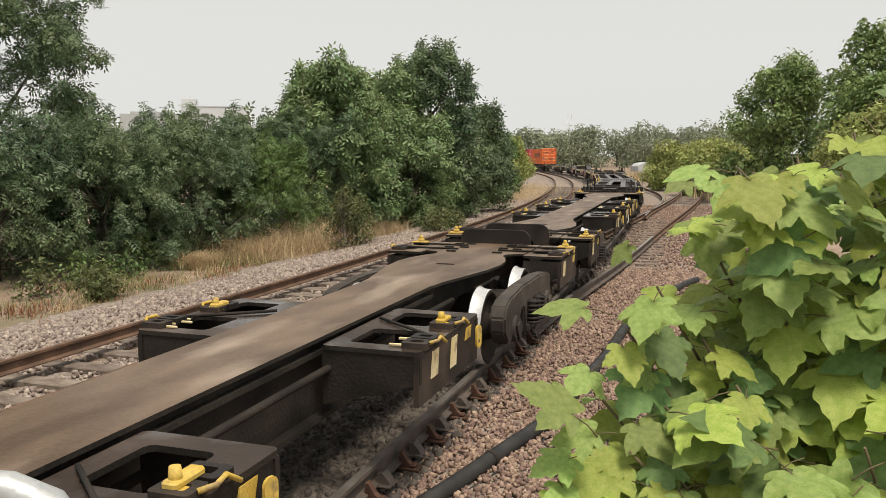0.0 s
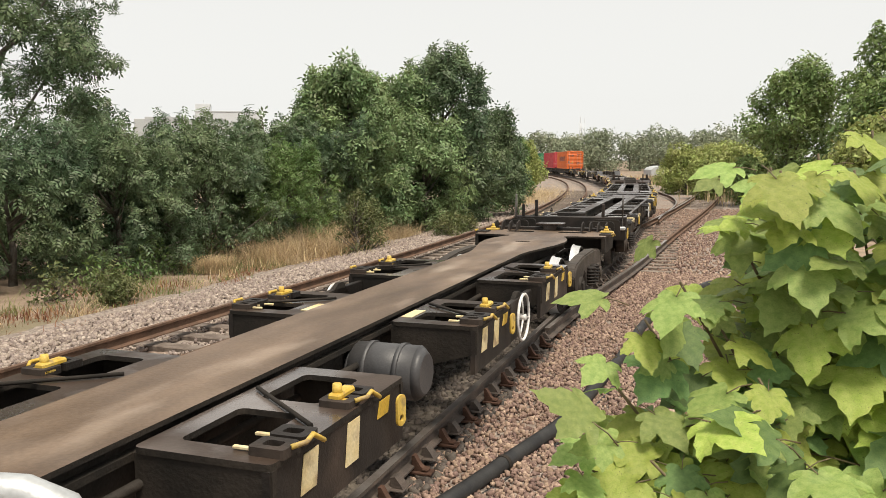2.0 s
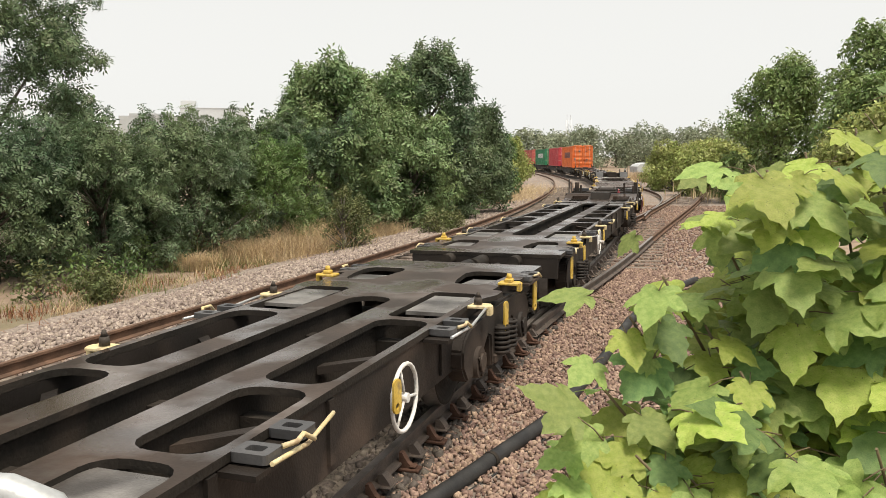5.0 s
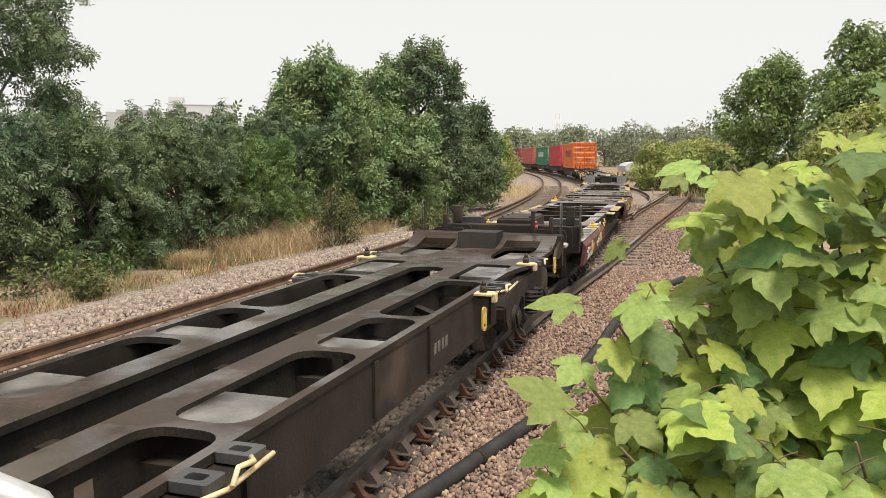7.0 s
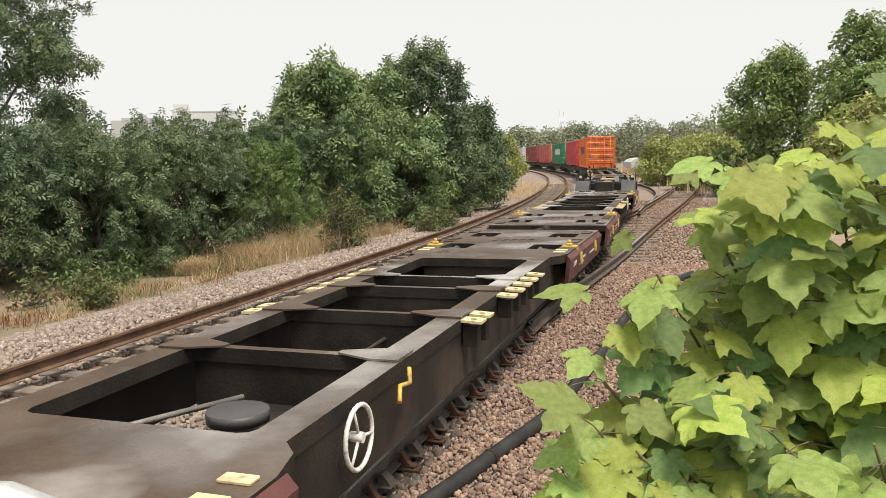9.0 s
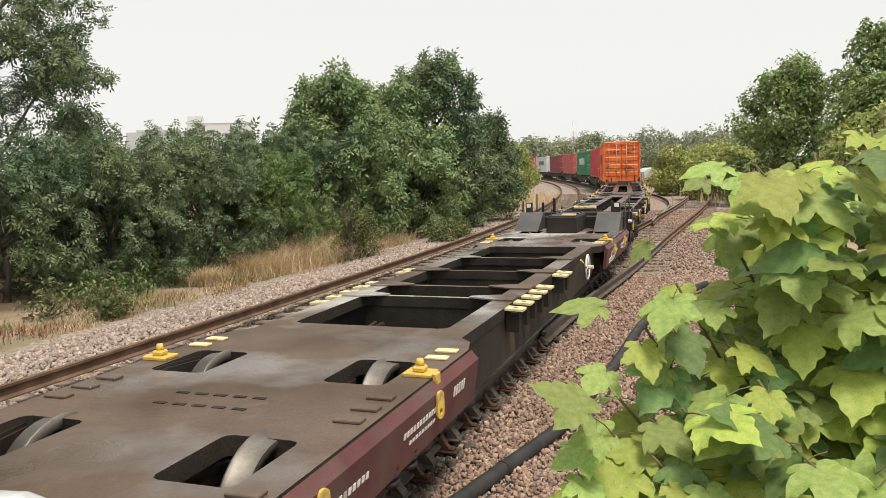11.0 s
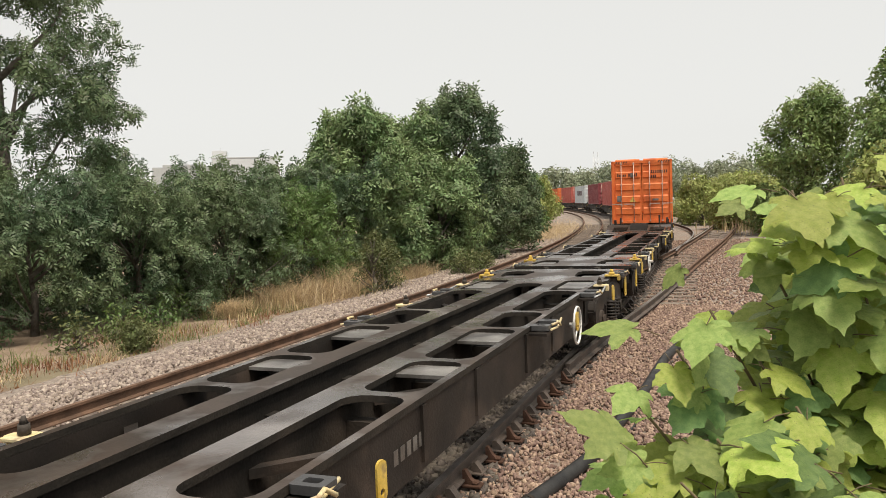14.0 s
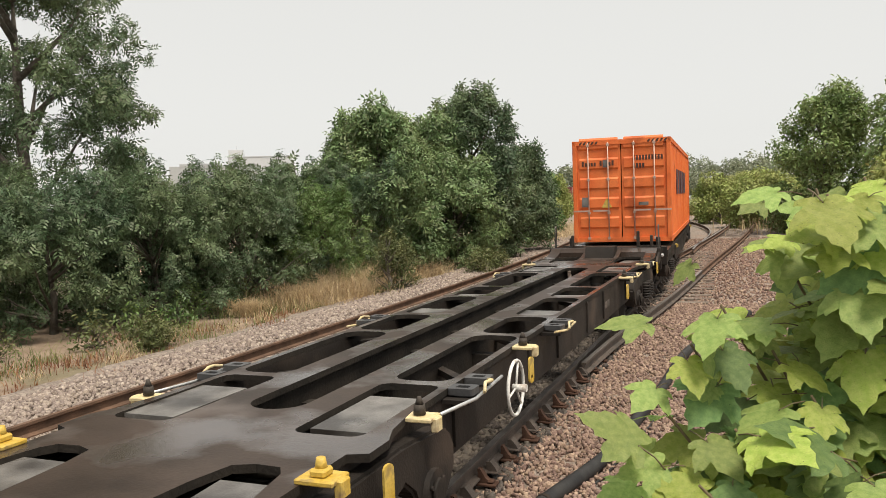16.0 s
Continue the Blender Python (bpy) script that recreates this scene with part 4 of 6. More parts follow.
            part("drawhook", bm, M_STEEL_DARK, w)
            continue
        bm = bmesh.new()
        add_plate(bm, rounded(-0.56, 0.56, 0.5, 1.22, 0.16), [rounded(-0.3, 0.3, 0.66, 0.95, 0.05)], -0.03, 0.03)
        for v in bm.verts:
            v.co = Vector((v.co.x, s * (L + 0.02) + v.co.z, v.co.y))
        bmesh.ops.recalc_face_normals(bm, faces=bm.faces[:])
        part("end_plate", bm, M_SILL, w, "upright end plate with rounded corners")
        bm = bmesh.new()
        add_box(bm, -0.13, 0.13, min(s * (L - 0.4), s * (L + 0.52)), max(s * (L - 0.4), s * (L + 0.52)), 0.72, 0.92, 0.03)
        part("drawbar", bm, M_STEEL_DARK, w)
    if brake:
        for s in (-1, 1):
            handwheel(w, s * 1.14, 1.38, 0.66, 0.25)
            bm = bmesh.new()
            add_prism(bm, [(1.02, 0.45), (1.6, 0.45), (1.6, 0.75), (1.42, 0.94), (1.3, 0.94), (1.02, 0.78)], "x", s * 1.04, s * 1.09)
            part("brake_bracket", bm, M_STEEL_DARK, w)
            part("brake_shelf", box(s * 0.42, s * 1.03, 0.6, 0.74, 0.6, 0.66), M_STEEL_DARK, w)
            part("side_rail", box(s * 1.04, s * 1.1, 0.55, 1.95, 0.72, 0.88, 0.008), M_SILL, w)
        air_tank(w, (0.38, -1.2, 0.68), (0.92, -1.2, 0.68), 0.22)
    for s in (-1, 1):
        bm = bmesh.new()
        add_tube(bm, [(s * 0.46, -6, 0.78), (s * 0.46, 0, 0.74), (s * 0.5, 4, 0.8), (s * 0.46, 6, 0.76)], 0.03, 8)
        part("brake_pipe", bm, M_STEEL_DARK, w)
    WAGONS.append((w, q, 7.0))
    return w


def beam_wagon(q, flip, LO, LI, block=False):
    """One half of a twin flat with two middle beams and open bays; the outer end (towards -y) has the headstock, LO and LI are the ends' distances."""
    w = thing("beam_wagon", "dark brown twin-beam container flat wagon, empty", "wagon", "wagons of the train")
    Z = 0.965
    holes = [rounded(-0.22, 0.22, -5.17, 5.17, 0.22, 8)]
    for s in (-1, 1):
        for y0, y1, r in ((-5.6, -4.28, 0.09), (-4.16, -2.14, 0.16), (-2.02, -0.91, 0.16), (-0.79, 0.79, 0.16), (0.91, 2.02, 0.16), (2.14, 4.16, 0.16), (4.28, 5.6, 0.09)):
            holes.append(rounded(*sorted((s * 0.47, s * 0.95)), y0, y1, r))
        for e, end in ((-1, min(7.62, LO - 0.3)), (1, 7.18)):
            sweep = [(0.5, 6.22), (0.62, 6.17), (0.78, 6.18), (0.84, 6.27), (0.9, 6.6), (0.93, end - 0.25), (0.91, end - 0.1), (0.84, end - 0.02), (0.74, end), (0.52, end), (0.45, end - 0.04), (0.41, end - 0.15), (0.40, 6.95), (0.44, 6.5)]
            holes.append([(s * x, e * y) for x, y in (sweep if s * e > 0 else sweep[::-1])])
            bm = bmesh.new()
            add_prism(bm, [(e * 6.36, Z - 0.03), (e * (end - 0.32), Z - 0.05), (e * (end - 0.02), Z - 0.11), (e * (end - 0.02), Z - 0.13), (e * 6.36, Z - 0.07)], "x", s * 0.53, s * 0.93)
            part("end_plate", bm, M_PANEL, w, "pale worn plate set in an end opening")
            part("bay_plate", box(s * 0.53, s * 0.96, e * 4.62, e * 5.46, Z - 0.05, Z - 0.015), M_PANEL, w, "pale worn plate set in a bay")
        for y0, y1 in ((0.2, 0.72), (-1.32, -0.96)):
            part("bay_plate", box(s * 0.46, s * 0.96, y0, y1, Z - 0.06, Z - 0.03), M_PANEL, w, "pale worn plate set in a bay")
    bm = bmesh.new()
    side = [(1.14, -LO), (1.14, -5.6), (1.07, -5.4), (1.02, -5.0), (1.02, 5.0), (1.07, 5.4), (1.14, 5.6), (1.14, 5.85), (1.02, 5.9), (1.02, 6.6), (1.14, 6.65), (1.14, LI)]
    add_plate(bm, side + [(-x, y) for x, y in side[::-1]], holes, Z - 0.05, Z, 0, 1)
    part("deck", bm, [M_DECK, M_STEEL_DARK], w, "worn dark steel deck with open bays")
    part("inner_headstock", box(-1.1, 1.1, LI - 0.06, LI - 0.005, 0.62, Z - 0.052), M_SILL, w)
    for s in (-1, 1):
        bm = bmesh.new()
        add_prism(bm, [(-6.0, 0.62), (-4.8, 0.44), (4.8, 0.44), (6.0, 0.62), (LI - 0.07, 0.66), (LI - 0.07, Z - 0.052), (-LO, Z - 0.052), (-LO, 0.66)], "x", s * 0.95, s * 1.005)
        sill = part("side_sill", bm, M_SILL, w, "dark brown pressed side sill")
        for y in (-4.2, -2.08, -0.85, 0.85, 2.08, 4.2):
            part("sill_rib", box(s * 1.005, s * 1.03, y - 0.04, y + 0.04, 0.5, Z - 0.06), M_SILL, sill)
        bm = bmesh.new()
        for k in range(5):
            add_box(bm, s * 1.006, s * 1.01, -2.6 + 0.11 * k, -2.53 + 0.11 * k, 0.62, 0.72)
        part("stencilled_marking", bm, M_PANEL, sill, "pale stencilled marking too small to read")
        bm = bmesh.new()
        add_prism(bm, [(-5.4, 0.62), (-4.6, 0.34), (4.6, 0.34), (5.4, 0.62), (5.4, Z - 0.052), (-5.4, Z - 0.052)], "x", s * 0.26, s * 0.43)
        part("centre_beam", bm, M_STEEL_DARK, w)
        for y0 in (-3.2, -1.5, 1.5, 3.2):
            bm = bmesh.new()
            add_prism(bm, [(s * 0.45, y0 - 0.2), (s * 0.95, y0 + 0.34), (s * 0.95, y0 + 0.48), (s * 0.45, y0 - 0.08)], "z", Z - 0.2, Z - 0.14)
            part("bay_brace", bm, M_SILL, w)
        for y, cream in ((-5.7, True), (5.05, True), (6.3, False), (-3.55, True), (2.6, True)):
            if abs(y) > 4 or s < 0:
                spigot(w, s * 1.1, y, Z if abs(y) > 5.5 else Z - 0.03, cream)
        for y in (-6.25, -4.0, 1.25, 4.1, 7.1):
            folded_lock(w, s * 1.12, y, Z - 0.02, M_GREY_PLATE)
            part("lock_shelf", box(s * 1.0, s * 1.22, y - 0.34, y + 0.34, Z - 0.09, Z - 0.06), M_SILL, w)
        for y in (-7.3, -3.2, 2.7, 5.75, 7.2):
            strap(w, s * 1.2, y, 0.88, 0.36 if y > 5 else 0.24)
        for y0, y1 in ((3.75, 4.95), (-4.5, -3.7), (1.0, 1.75)):
            bm = bmesh.new()
            add_tube(bm, [(s * 1.25, y0, Z - 0.03), (s * 1.24, (y0 + y1) / 2, Z - 0.06), (s * 1.2, y1, Z - 0.02)], 0.013, 6)
            part("release_rod", bm, M_CREAM if y1 < 3 else M_GALV, w)
        handwheel(w, s * 1.14, 3.0, 0.66, 0.24)
    for y in (-4.3, -2.15, -0.9, 0.8, 2.0, 4.15):
        part("cross_member", box(-0.94, 0.94, y, y + 0.14, 0.58, Z - 0.2), M_STEEL_DARK, w)
    for x in (-0.1, 0.12):
        bm = bmesh.new()
        add_tube(bm, [(x, -7.4, 0.72), (x + 0.05, 0, 0.66), (x, 7.2, 0.72)], 0.03, 6)
        part("brake_pipe", bm, M_STEEL_DARK, w)
    # headstock at the outer end
    bm = bmesh.new()
    add_prism(bm, [(-LO - 0.12, 0.66), (-LO - 0.12, 1.13), (-LO + 0.0, 1.15), (-LO + 0.16, 1.13), (-LO + 0.18, Z + 0.002), (-LO, Z + 0.002), (-LO, 0.66)], "x", -1.2, 1.2)
    part("headstock", bm, M_SILL, w, "raised black headstock")
    bm = bmesh.new()
    add_prism(bm, [(-LO + 0.19, Z + 0.004), (-LO + 0.19, 1.2), (-LO + 0.62, 1.2), (-LO + 0.7, Z + 0.004)], "x", -0.3, 0.3)
    part("raised_block", bm, M_SILL, w)
    if block:
        part("wooden_pad", box(-0.28, 0.28, -LO + 0.35, -LO + 0.55, 1.205, 1.27, 0.01), M_CREAM, w, "faded yellow timber pad")
    def ramp(y1, low):
        ys = np.linspace(-LO + 0.19, y1, 8)
        return [(float(y), Z + 0.004 + 0.165 * float((-LO + 0.98 - y) / 0.79) ** 2.2) for y in ys] + [(y1, low), (-LO + 0.19, low)]
    for s in (-1, 1):
        for x0, x1, y1 in ((0.31, 0.40, -LO + 0.95), (0.405, 0.925, -LO + 0.36), (0.93, 1.15, -LO + 0.95)):
            bm = bmesh.new()
            add_prism(bm, ramp(y1, Z + 0.002), "x", s * x0, s * x1)
            part("sloped_gusset", bm, M_DECK, w, "worn ramp that curves up to the headstock")
        bm = bmesh.new()
        add_prism(bm, [(-LO - 0.1, 1.12), (-LO + 0.5, Z), (-LO + 0.62, 0.86), (-LO + 0.3, 0.8), (-LO - 0.1, 0.9)], "x", s * 1.16, s * 1.2)
        part("end_bracket", bm, M_SILL, w)
        if s < 0:
            stake(w, s * 1.0, -LO - 0.1, 1.14, 1.4, None, 0.032)
        stake(w, s * 0.72, -LO - 0.06, 1.14, 1.5 if s < 0 else 1.42, None, 0.034)
        buffer(w, s * 0.87, -LO - 0.22, -1, 0.95)
        grab_rail(w, s * 1.14, -LO - 0.2, 0.9, 1.62, s)
        part("step_box", box(s * 1.0, s * 1.22, -LO - 0.5, -LO - 0.3, 0.9, 0.97, 0.02), M_GALV, w)
    bm = bmesh.new()
    add_cyl(bm, (0, -LO - 0.2, 0.9), (0, -LO - 0.75, 0.88), 0.05, seg=10)
    add_torus(bm, Matrix.Translation((0, -LO - 0.8, 0.84)) @ Matrix.Rotation(radians(90), 4, "Y"), 0.09, 0.028, 14, 8)
    part("screw_coupling", bm, M_STEEL_DARK, w, "greasy screw coupling")
    for s in (-1, 1):
        bm = bmesh.new()
        add_tube(bm, [(s * 0.3, -LO - 0.2, 0.84), (s * 0.32, -LO - 0.4, 0.66), (s * 0.25, -LO - 0.62, 0.62), (s * 0.2, -LO - 0.75, 0.74)], 0.025, 6)
        part("air_hose", bm, M_CABLE, w)
    bm = bmesh.new()
    add_cyl(bm, (0, LI - 0.3, 0.84), (0, LI + (0.58 if LI > 7.8 else 0.32), 0.84), 0.1, seg=12)
    for x in (-0.5, 0.5):
        add_cyl(bm, (x, LI - 0.1, 0.86), (x, LI + 0.24, 0.86), 0.09, seg=12)
    part("drawbar", bm, M_STEEL_DARK, w)
    bogie(w, -5.85)
    bogie(w, 5.85)
    WAGONS.append((w, q, 5.85 * (-1 if flip else 1)))
    return w


def outer_end(y0, L):
    return y0 < -L + 0.1


def lettering(parent, body, size, y, z, s, label):
    """White words on the sloping skirt."""
    cu = bpy.data.curves.new("lettering", "FONT")
    cu.body, cu.size, cu.extrude, cu.align_x = body, size, 0.002, "CENTER"
    tmp = new("lettering", cu)
    me = bpy.data.meshes.new_from_object(tmp)
    bpy.data.objects.remove(tmp)
    me.materials.append(M_WHITE)
    part("lettering", me, None, parent, label).matrix_basis = pose(s * (1.256 + 0.136 * (z - 0.42)), y, z, 97.7, 0, 90 * s)


def class_code(parent, y, s):
    """The three-letter class code in its white frame on the skirt."""
    cu = bpy.data.curves.new("class_code", "FONT")
    cu.body, cu.size, cu.extrude, cu.align_x = "FOA", 0.17, 0.002, "CENTER"
    tmp = new("class_code", cu)
    me = bpy.data.meshes.new_from_object(tmp)
    bpy.data.objects.remove(tmp)
    me.materials.append(M_WHITE)
    m = pose(s * (1.256 + 0.136 * 0.14), y, 0.56, 97.7, 0, 90 * s)
    part("class_code", me, None, parent, "white class code lettering").matrix_basis = m
    for z0, z1, y0, y1 in ((0.525, 0.535, -0.22, 0.22), (0.715, 0.725, -0.22, 0.22), (0.525, 0.725, -0.22, -0.21), (0.525, 0.725, 0.21, 0.22)):
        bm = bmesh.new()
        add_prism(bm, [(s * (1.254 + 0.136 * (z0 - 0.42)), z0), (s * (1.254 + 0.136 * (z1 - 0.42)), z1), (s * (1.26 + 0.136 * (z1 - 0.42)), z1), (s * (1.26 + 0.136 * (z0 - 0.42)), z0)], "y", y + y0, y + y1)
        part("code_frame", bm, M_WHITE, parent)


def shorten(w, k):
    """Draws a wagon's parts together along its length; parts with a pose of their own keep their shape."""
    for ob in w.children_recursive:
        placed = ob.matrix_basis.translation.length > 1e-6
        if ob.parent is not w and ob.parent.matrix_basis.translation.length > 1e-6:
            continue
        if placed:
            ob.matrix_basis = Matrix.Translation((0, (k - 1) * ob.matrix_basis.translation.y, 0)) @ ob.matrix_basis
        else:
            ob.data.transform(Matrix.Diagonal((1, k, 1, 1)))


def well_wagon(q, flip=False, pad=False):
    """One half of a twin flat with wide side beams, four open wells and skirted end decks."""
    w = thing("skirted_wagon", "brown flat wagon with open wells and maroon skirts, empty", "wagon", "wagons of the train")
    L, DECK = 8.35, 0.86
    outer = [(-1.24, -L), (1.24, -L), (1.24, -4.5), (1.17, -4.2), (1.05, -4.05), (1.05, 4.05), (1.17, 4.2), (1.24, 4.5), (1.24, L), (-1.24, L), (-1.24, 4.5), (-1.17, 4.2), (-1.05, 4.05), (-1.05, -4.05), (-1.17, -4.2), (-1.24, -4.5)]
    holes = [rounded(-0.8, 0.8, a, b, 0.09, 2) for a, b in ((-4.0, -2.2), (-2.1, -0.52), (-0.44, 1.0), (1.08, 1.86), (1.94, 3.7))]
    for s in (-1, 1):
        for y0, y1 in ((-7.6, -6.9), (-5.7, -5.0), (5.0, 5.7), (6.9, 7.6)):
            a, b = sorted((s * 0.5, s * 0.98))
            holes.append(rounded(a, b, y0, y1, 0.06, 2))
    bm = bmesh.new()
    add_plate(bm, outer, holes, DECK - 0.12, DECK, 0, 1)
    part("deck", bm, [M_DECK_BROWN, M_STEEL_DARK], w, "worn brown steel deck with open wells")
    for y in (-2.15, -0.48, 1.04, 1.9):
        for s in (-1, 1):
            bm = bmesh.new()
            add_prism(bm, [(s * 0.5, y - 0.04), (s * 0.5, y + 0.04), (s * 0.8, y + 0.17), (s * 1.04, y + 0.17), (s * 1.04, y - 0.17), (s * 0.8, y - 0.17)], "z", DECK + 0.003, DECK + 0.018)
            part("gusset_plate", bm, M_DECK_BROWN, w)
    for s in (-1, 1):
        bm = bmesh.new()
        add_prism(bm, [(-4.4, 0.45), (-3.8, 0.28), (3.8, 0.28), (4.4, 0.45), (4.4, DECK - 0.12), (-4.4, DECK - 0.12)], "x", s * 0.98, s * 1.04)
        part("side_sill", bm, M_SILL, w, "deep dark fishbelly side sill")
        for y0, y1 in ((-L, -4.4), (4.4, L)):
            bm = bmesh.new()
            add_prism(bm, [(s * 1.24, DECK - 0.02), (s * 1.30, DECK - 0.09), (s * 1.25, 0.42), (s * 1.2, 0.42), (s * 1.23, DECK - 0.12)], "y", y0, y1)
            sk = part("skirt", bm, M_MAROON, w, "maroon painted side skirt")
            ym = (y0 + y1) / 2
            for a, b, z0, z1 in ((-1.6, -1.3, 0.62, 0.7), (-0.9, -0.2, 0.63, 0.67), (-0.9, -0.35, 0.56, 0.585), (0.3, 1.0, 0.6, 0.64), (1.2, 1.35, 0.56, 0.68)):
                bm = bmesh.new()
                for k in range(max(1, int((b - a) / 0.06))):
                    yy = ym + a + k * 0.06
                    add_prism(bm, [(s * (1.252 + 0.136 * (z0 - 0.42)), z0), (s * (1.252 + 0.136 * (z1 - 0.42)), z1), (s * (1.256 + 0.136 * (z1 - 0.42)), z1), (s * (1.256 + 0.136 * (z0 - 0.42)), z0)], "y", yy, yy + 0.036)
                part("stencilled_marking", bm, M_WHITE, sk, "white stencilled marking too small to read")
            if outer_end(y0, L):
                near_end = TEXT_Y if s > 0 else -5.6
                class_code(sk, ym + 0.75 if s > 0 else -7.35, s)
                lettering(sk, "Sffggmrrss", 0.135, near_end, 0.62, s, "white wagon type lettering")
                for k, wd in enumerate((0.15, 0.22, 0.09, 0.27)):
                    bm = bmesh.new()
                    yy = near_end - 0.08 + (0, 0.21, 0.49, 0.64)[k]
                    add_prism(bm, [(s * 1.262, 0.47), (s * 1.276, 0.57), (s * 1.28, 0.57), (s * 1.266, 0.47)], "y", yy, yy + wd)
                    part("number_bar", bm, M_WHITE, sk, "white bar in place of a number")
            for y in (y0 + 1.05, y1 - 1.05):
                strap(w, s * 1.31, y, 0.78, 0.2)
        for y in (-5.35, 5.35):
            spigot(w, s * 1.13, y, DECK)
        for y in (-7.9, -7.65, -6.5, -6.25, -6.0, -4.6, -4.85, 4.6, 4.85, 6.0, 6.25, 6.5, 7.65, 7.9):
            part("deck_stop", box(s * 1.0, s * 1.18, y - 0.05, y + 0.05, DECK, DECK + 0.02, 0.005), M_CREAM if abs(y) < 5 else M_DECK_BROWN, w)
        for y in (2.4, 2.0, 1.6, 1.2, 0.8, -0.3, -0.6):
            part("lock_bracket", box(s * 1.06, s * 1.2, y - 0.06, y + 0.06, 0.6, DECK - 0.06), M_STEEL_DARK, w)
        for y in (2.4, 2.0, 1.6, 1.2, 0.8, -0.3, -0.6):
            bm = bmesh.new()
            add_plate(bm, [(-0.1, -0.09), (0.1, -0.09), (0.1, 0.09), (-0.1, 0.09)], [rounded(-0.035, 0.035, -0.035, 0.035, 0.03, 2)], -0.012, 0.012)
            part("lock_plate", bm, M_CREAM, w, "pale yellow lock plate").matrix_basis = pose(s * 1.15, y, DECK - 0.02, 0, s * 3, 0)
        handwheel(w, s * 1.10, -3.2, 0.6, 0.205)
        bm = bmesh.new()
        add_tube(bm, [(s * 1.12, -2.3, 0.82), (s * 1.16, -2.4, 0.74), (s * 1.12, -2.5, 0.74), (s * 1.16, -2.62, 0.66)], 0.018, 6)
        part("release_handle", bm, M_YELLOW, w, "bent yellow release handle")
    for y in (-4.05, -2.15, -0.48, 1.04, 1.9, 3.75):
        part("cross_member", box(-0.8, 0.8, y - 0.03, y + 0.03, 0.36, DECK - 0.12), M_STEEL_DARK, w)
    part("centre_sill", box(-0.14, 0.14, -4.0, 3.7, 0.28, 0.42), M_STEEL_DARK, w)
    bm = bmesh.new()
    add_tube(bm, [(0.55, -8, 0.6), (0.55, 0, 0.5), (0.6, 3, 0.52), (0.5, 8, 0.6)], 0.035, 8)
    part("brake_pipe", bm, M_SILL, w)
    bm = bmesh.new()
    add_tube(bm, [(-0.7, -3.9, 0.62), (-0.1, -2.6, 0.6)], 0.022, 6)
    part("brake_rod", bm, M_PANEL, w)
    for x0, y0, x1, y1 in ((-0.65, -1.9, 0.6, -1.2), (0.2, -2.0, 0.25, 0.9), (-0.3, 0.1, 0.7, 0.8), (0.62, 2.05, 0.3, 3.6), (-0.5, 2.1, -0.55, 3.5)):
        bm = bmesh.new()
        add_tube(bm, [(x0, y0, 0.56), ((x0 + x1) / 2, (y0 + y1) / 2, 0.6), (x1, y1, 0.58)], 0.02, 6)
        part("brake_rod", bm, M_BOGIE, w)
    bm = bmesh.new()
    add_cyl(bm, (0.1, -3.0, 0.56), (0.1, -3.0, 0.64), 0.22, seg=20)
    part("brake_cylinder", bm, M_GREY_PLATE, w)
    if pad:
        air_tank(w, (-0.45, -1.9, 0.55), (-0.3, -0.75, 0.55), 0.17)
    for e in (-1, 1):
        for x in (-0.3, -0.15, 0.0, 0.15, 0.3):
            for y in (6.2, 6.45):
                part("deck_slot", box(x - 0.045, x + 0.045, e * y - 0.02, e * y + 0.02, DECK + 0.001, DECK + 0.005), M_STEEL_DARK, w)
    # outer end
    bm = bmesh.new()
    add_box(bm, -1.2, 1.2, -L - 0.2, -L + 0.06, 0.66, 1.14, 0.015)
    part("headstock", bm, M_SILL, w, "dark steel headstock")
    bm = bmesh.new()
    add_box(bm, -0.33, 0.33, -L + 0.06, -L + 1.45, DECK, 1.22, 0.02)
    housing = part("coupler_housing", bm, M_SILL, w, "raised box over the coupling")
    bm = bmesh.new()
    add_plate(bm, rounded(-0.3, 0.3, -L + 0.1, -L + 1.42, 0.05), [], 1.222, 1.237)
    for x in (-0.25, 0.25):
        for y in (0.25, 0.75, 1.25):
            add_cyl(bm, (x, -L + y, 1.235), (x, -L + y, 1.265), 0.02, seg=6)
    part("lid", bm, M_BOGIE, housing, "bolted brown lid")
    if pad:
        part("wooden_pad", box(-0.3, 0.0, -L + 1.3, -L + 1.42, 1.237, 1.28, 0.01), M_CREAM, w, "faded yellow timber pad")
    bm = bmesh.new()
    add_box(bm, 0.42, 0.46, -L - 0.3, -L - 0.26, 1.0, 1.2, 0.01)
    add_cyl(bm, (0.44, -L - 0.28, 1.08), (0.44, -L - 0.28, 1.15), 0.04, seg=8)
    add_box(bm, 0.42, 0.47, -L - 0.4, -L - 0.26, 1.19, 1.22, 0.01)
    if not pad:
        part("cock_handle", bm, M_RED, w, "red-painted brake cock handle")
    for s in (-1, 1):
        bm = bmesh.new()
        add_prism(bm, [(-L + 0.06, DECK), (-L + 0.06, 1.24), (-L + 0.3, 1.24), (-L + 0.95, DECK)], "x", s * 0.62, s * 1.16)
        part("sloped_gusset", bm, M_GREY_PLATE, w, "grey sloped gusset box behind the headstock")
        stake(w, s * 1.02, -L - 0.06, 1.14, 1.46, None, 0.075)
        bm = box(s * 1.02 - 0.05, s * 1.02 + 0.05, -L + 0.002, -L + 0.01, 1.35, 1.44)
        part("white_marker", bm, M_WHITE, w)
        buffer(w, s * 0.87, -L - 0.2, -1, 0.98)
        grab_rail(w, s * 1.2, -L - 0.16, 0.85, 1.5, s)
    bm = bmesh.new()
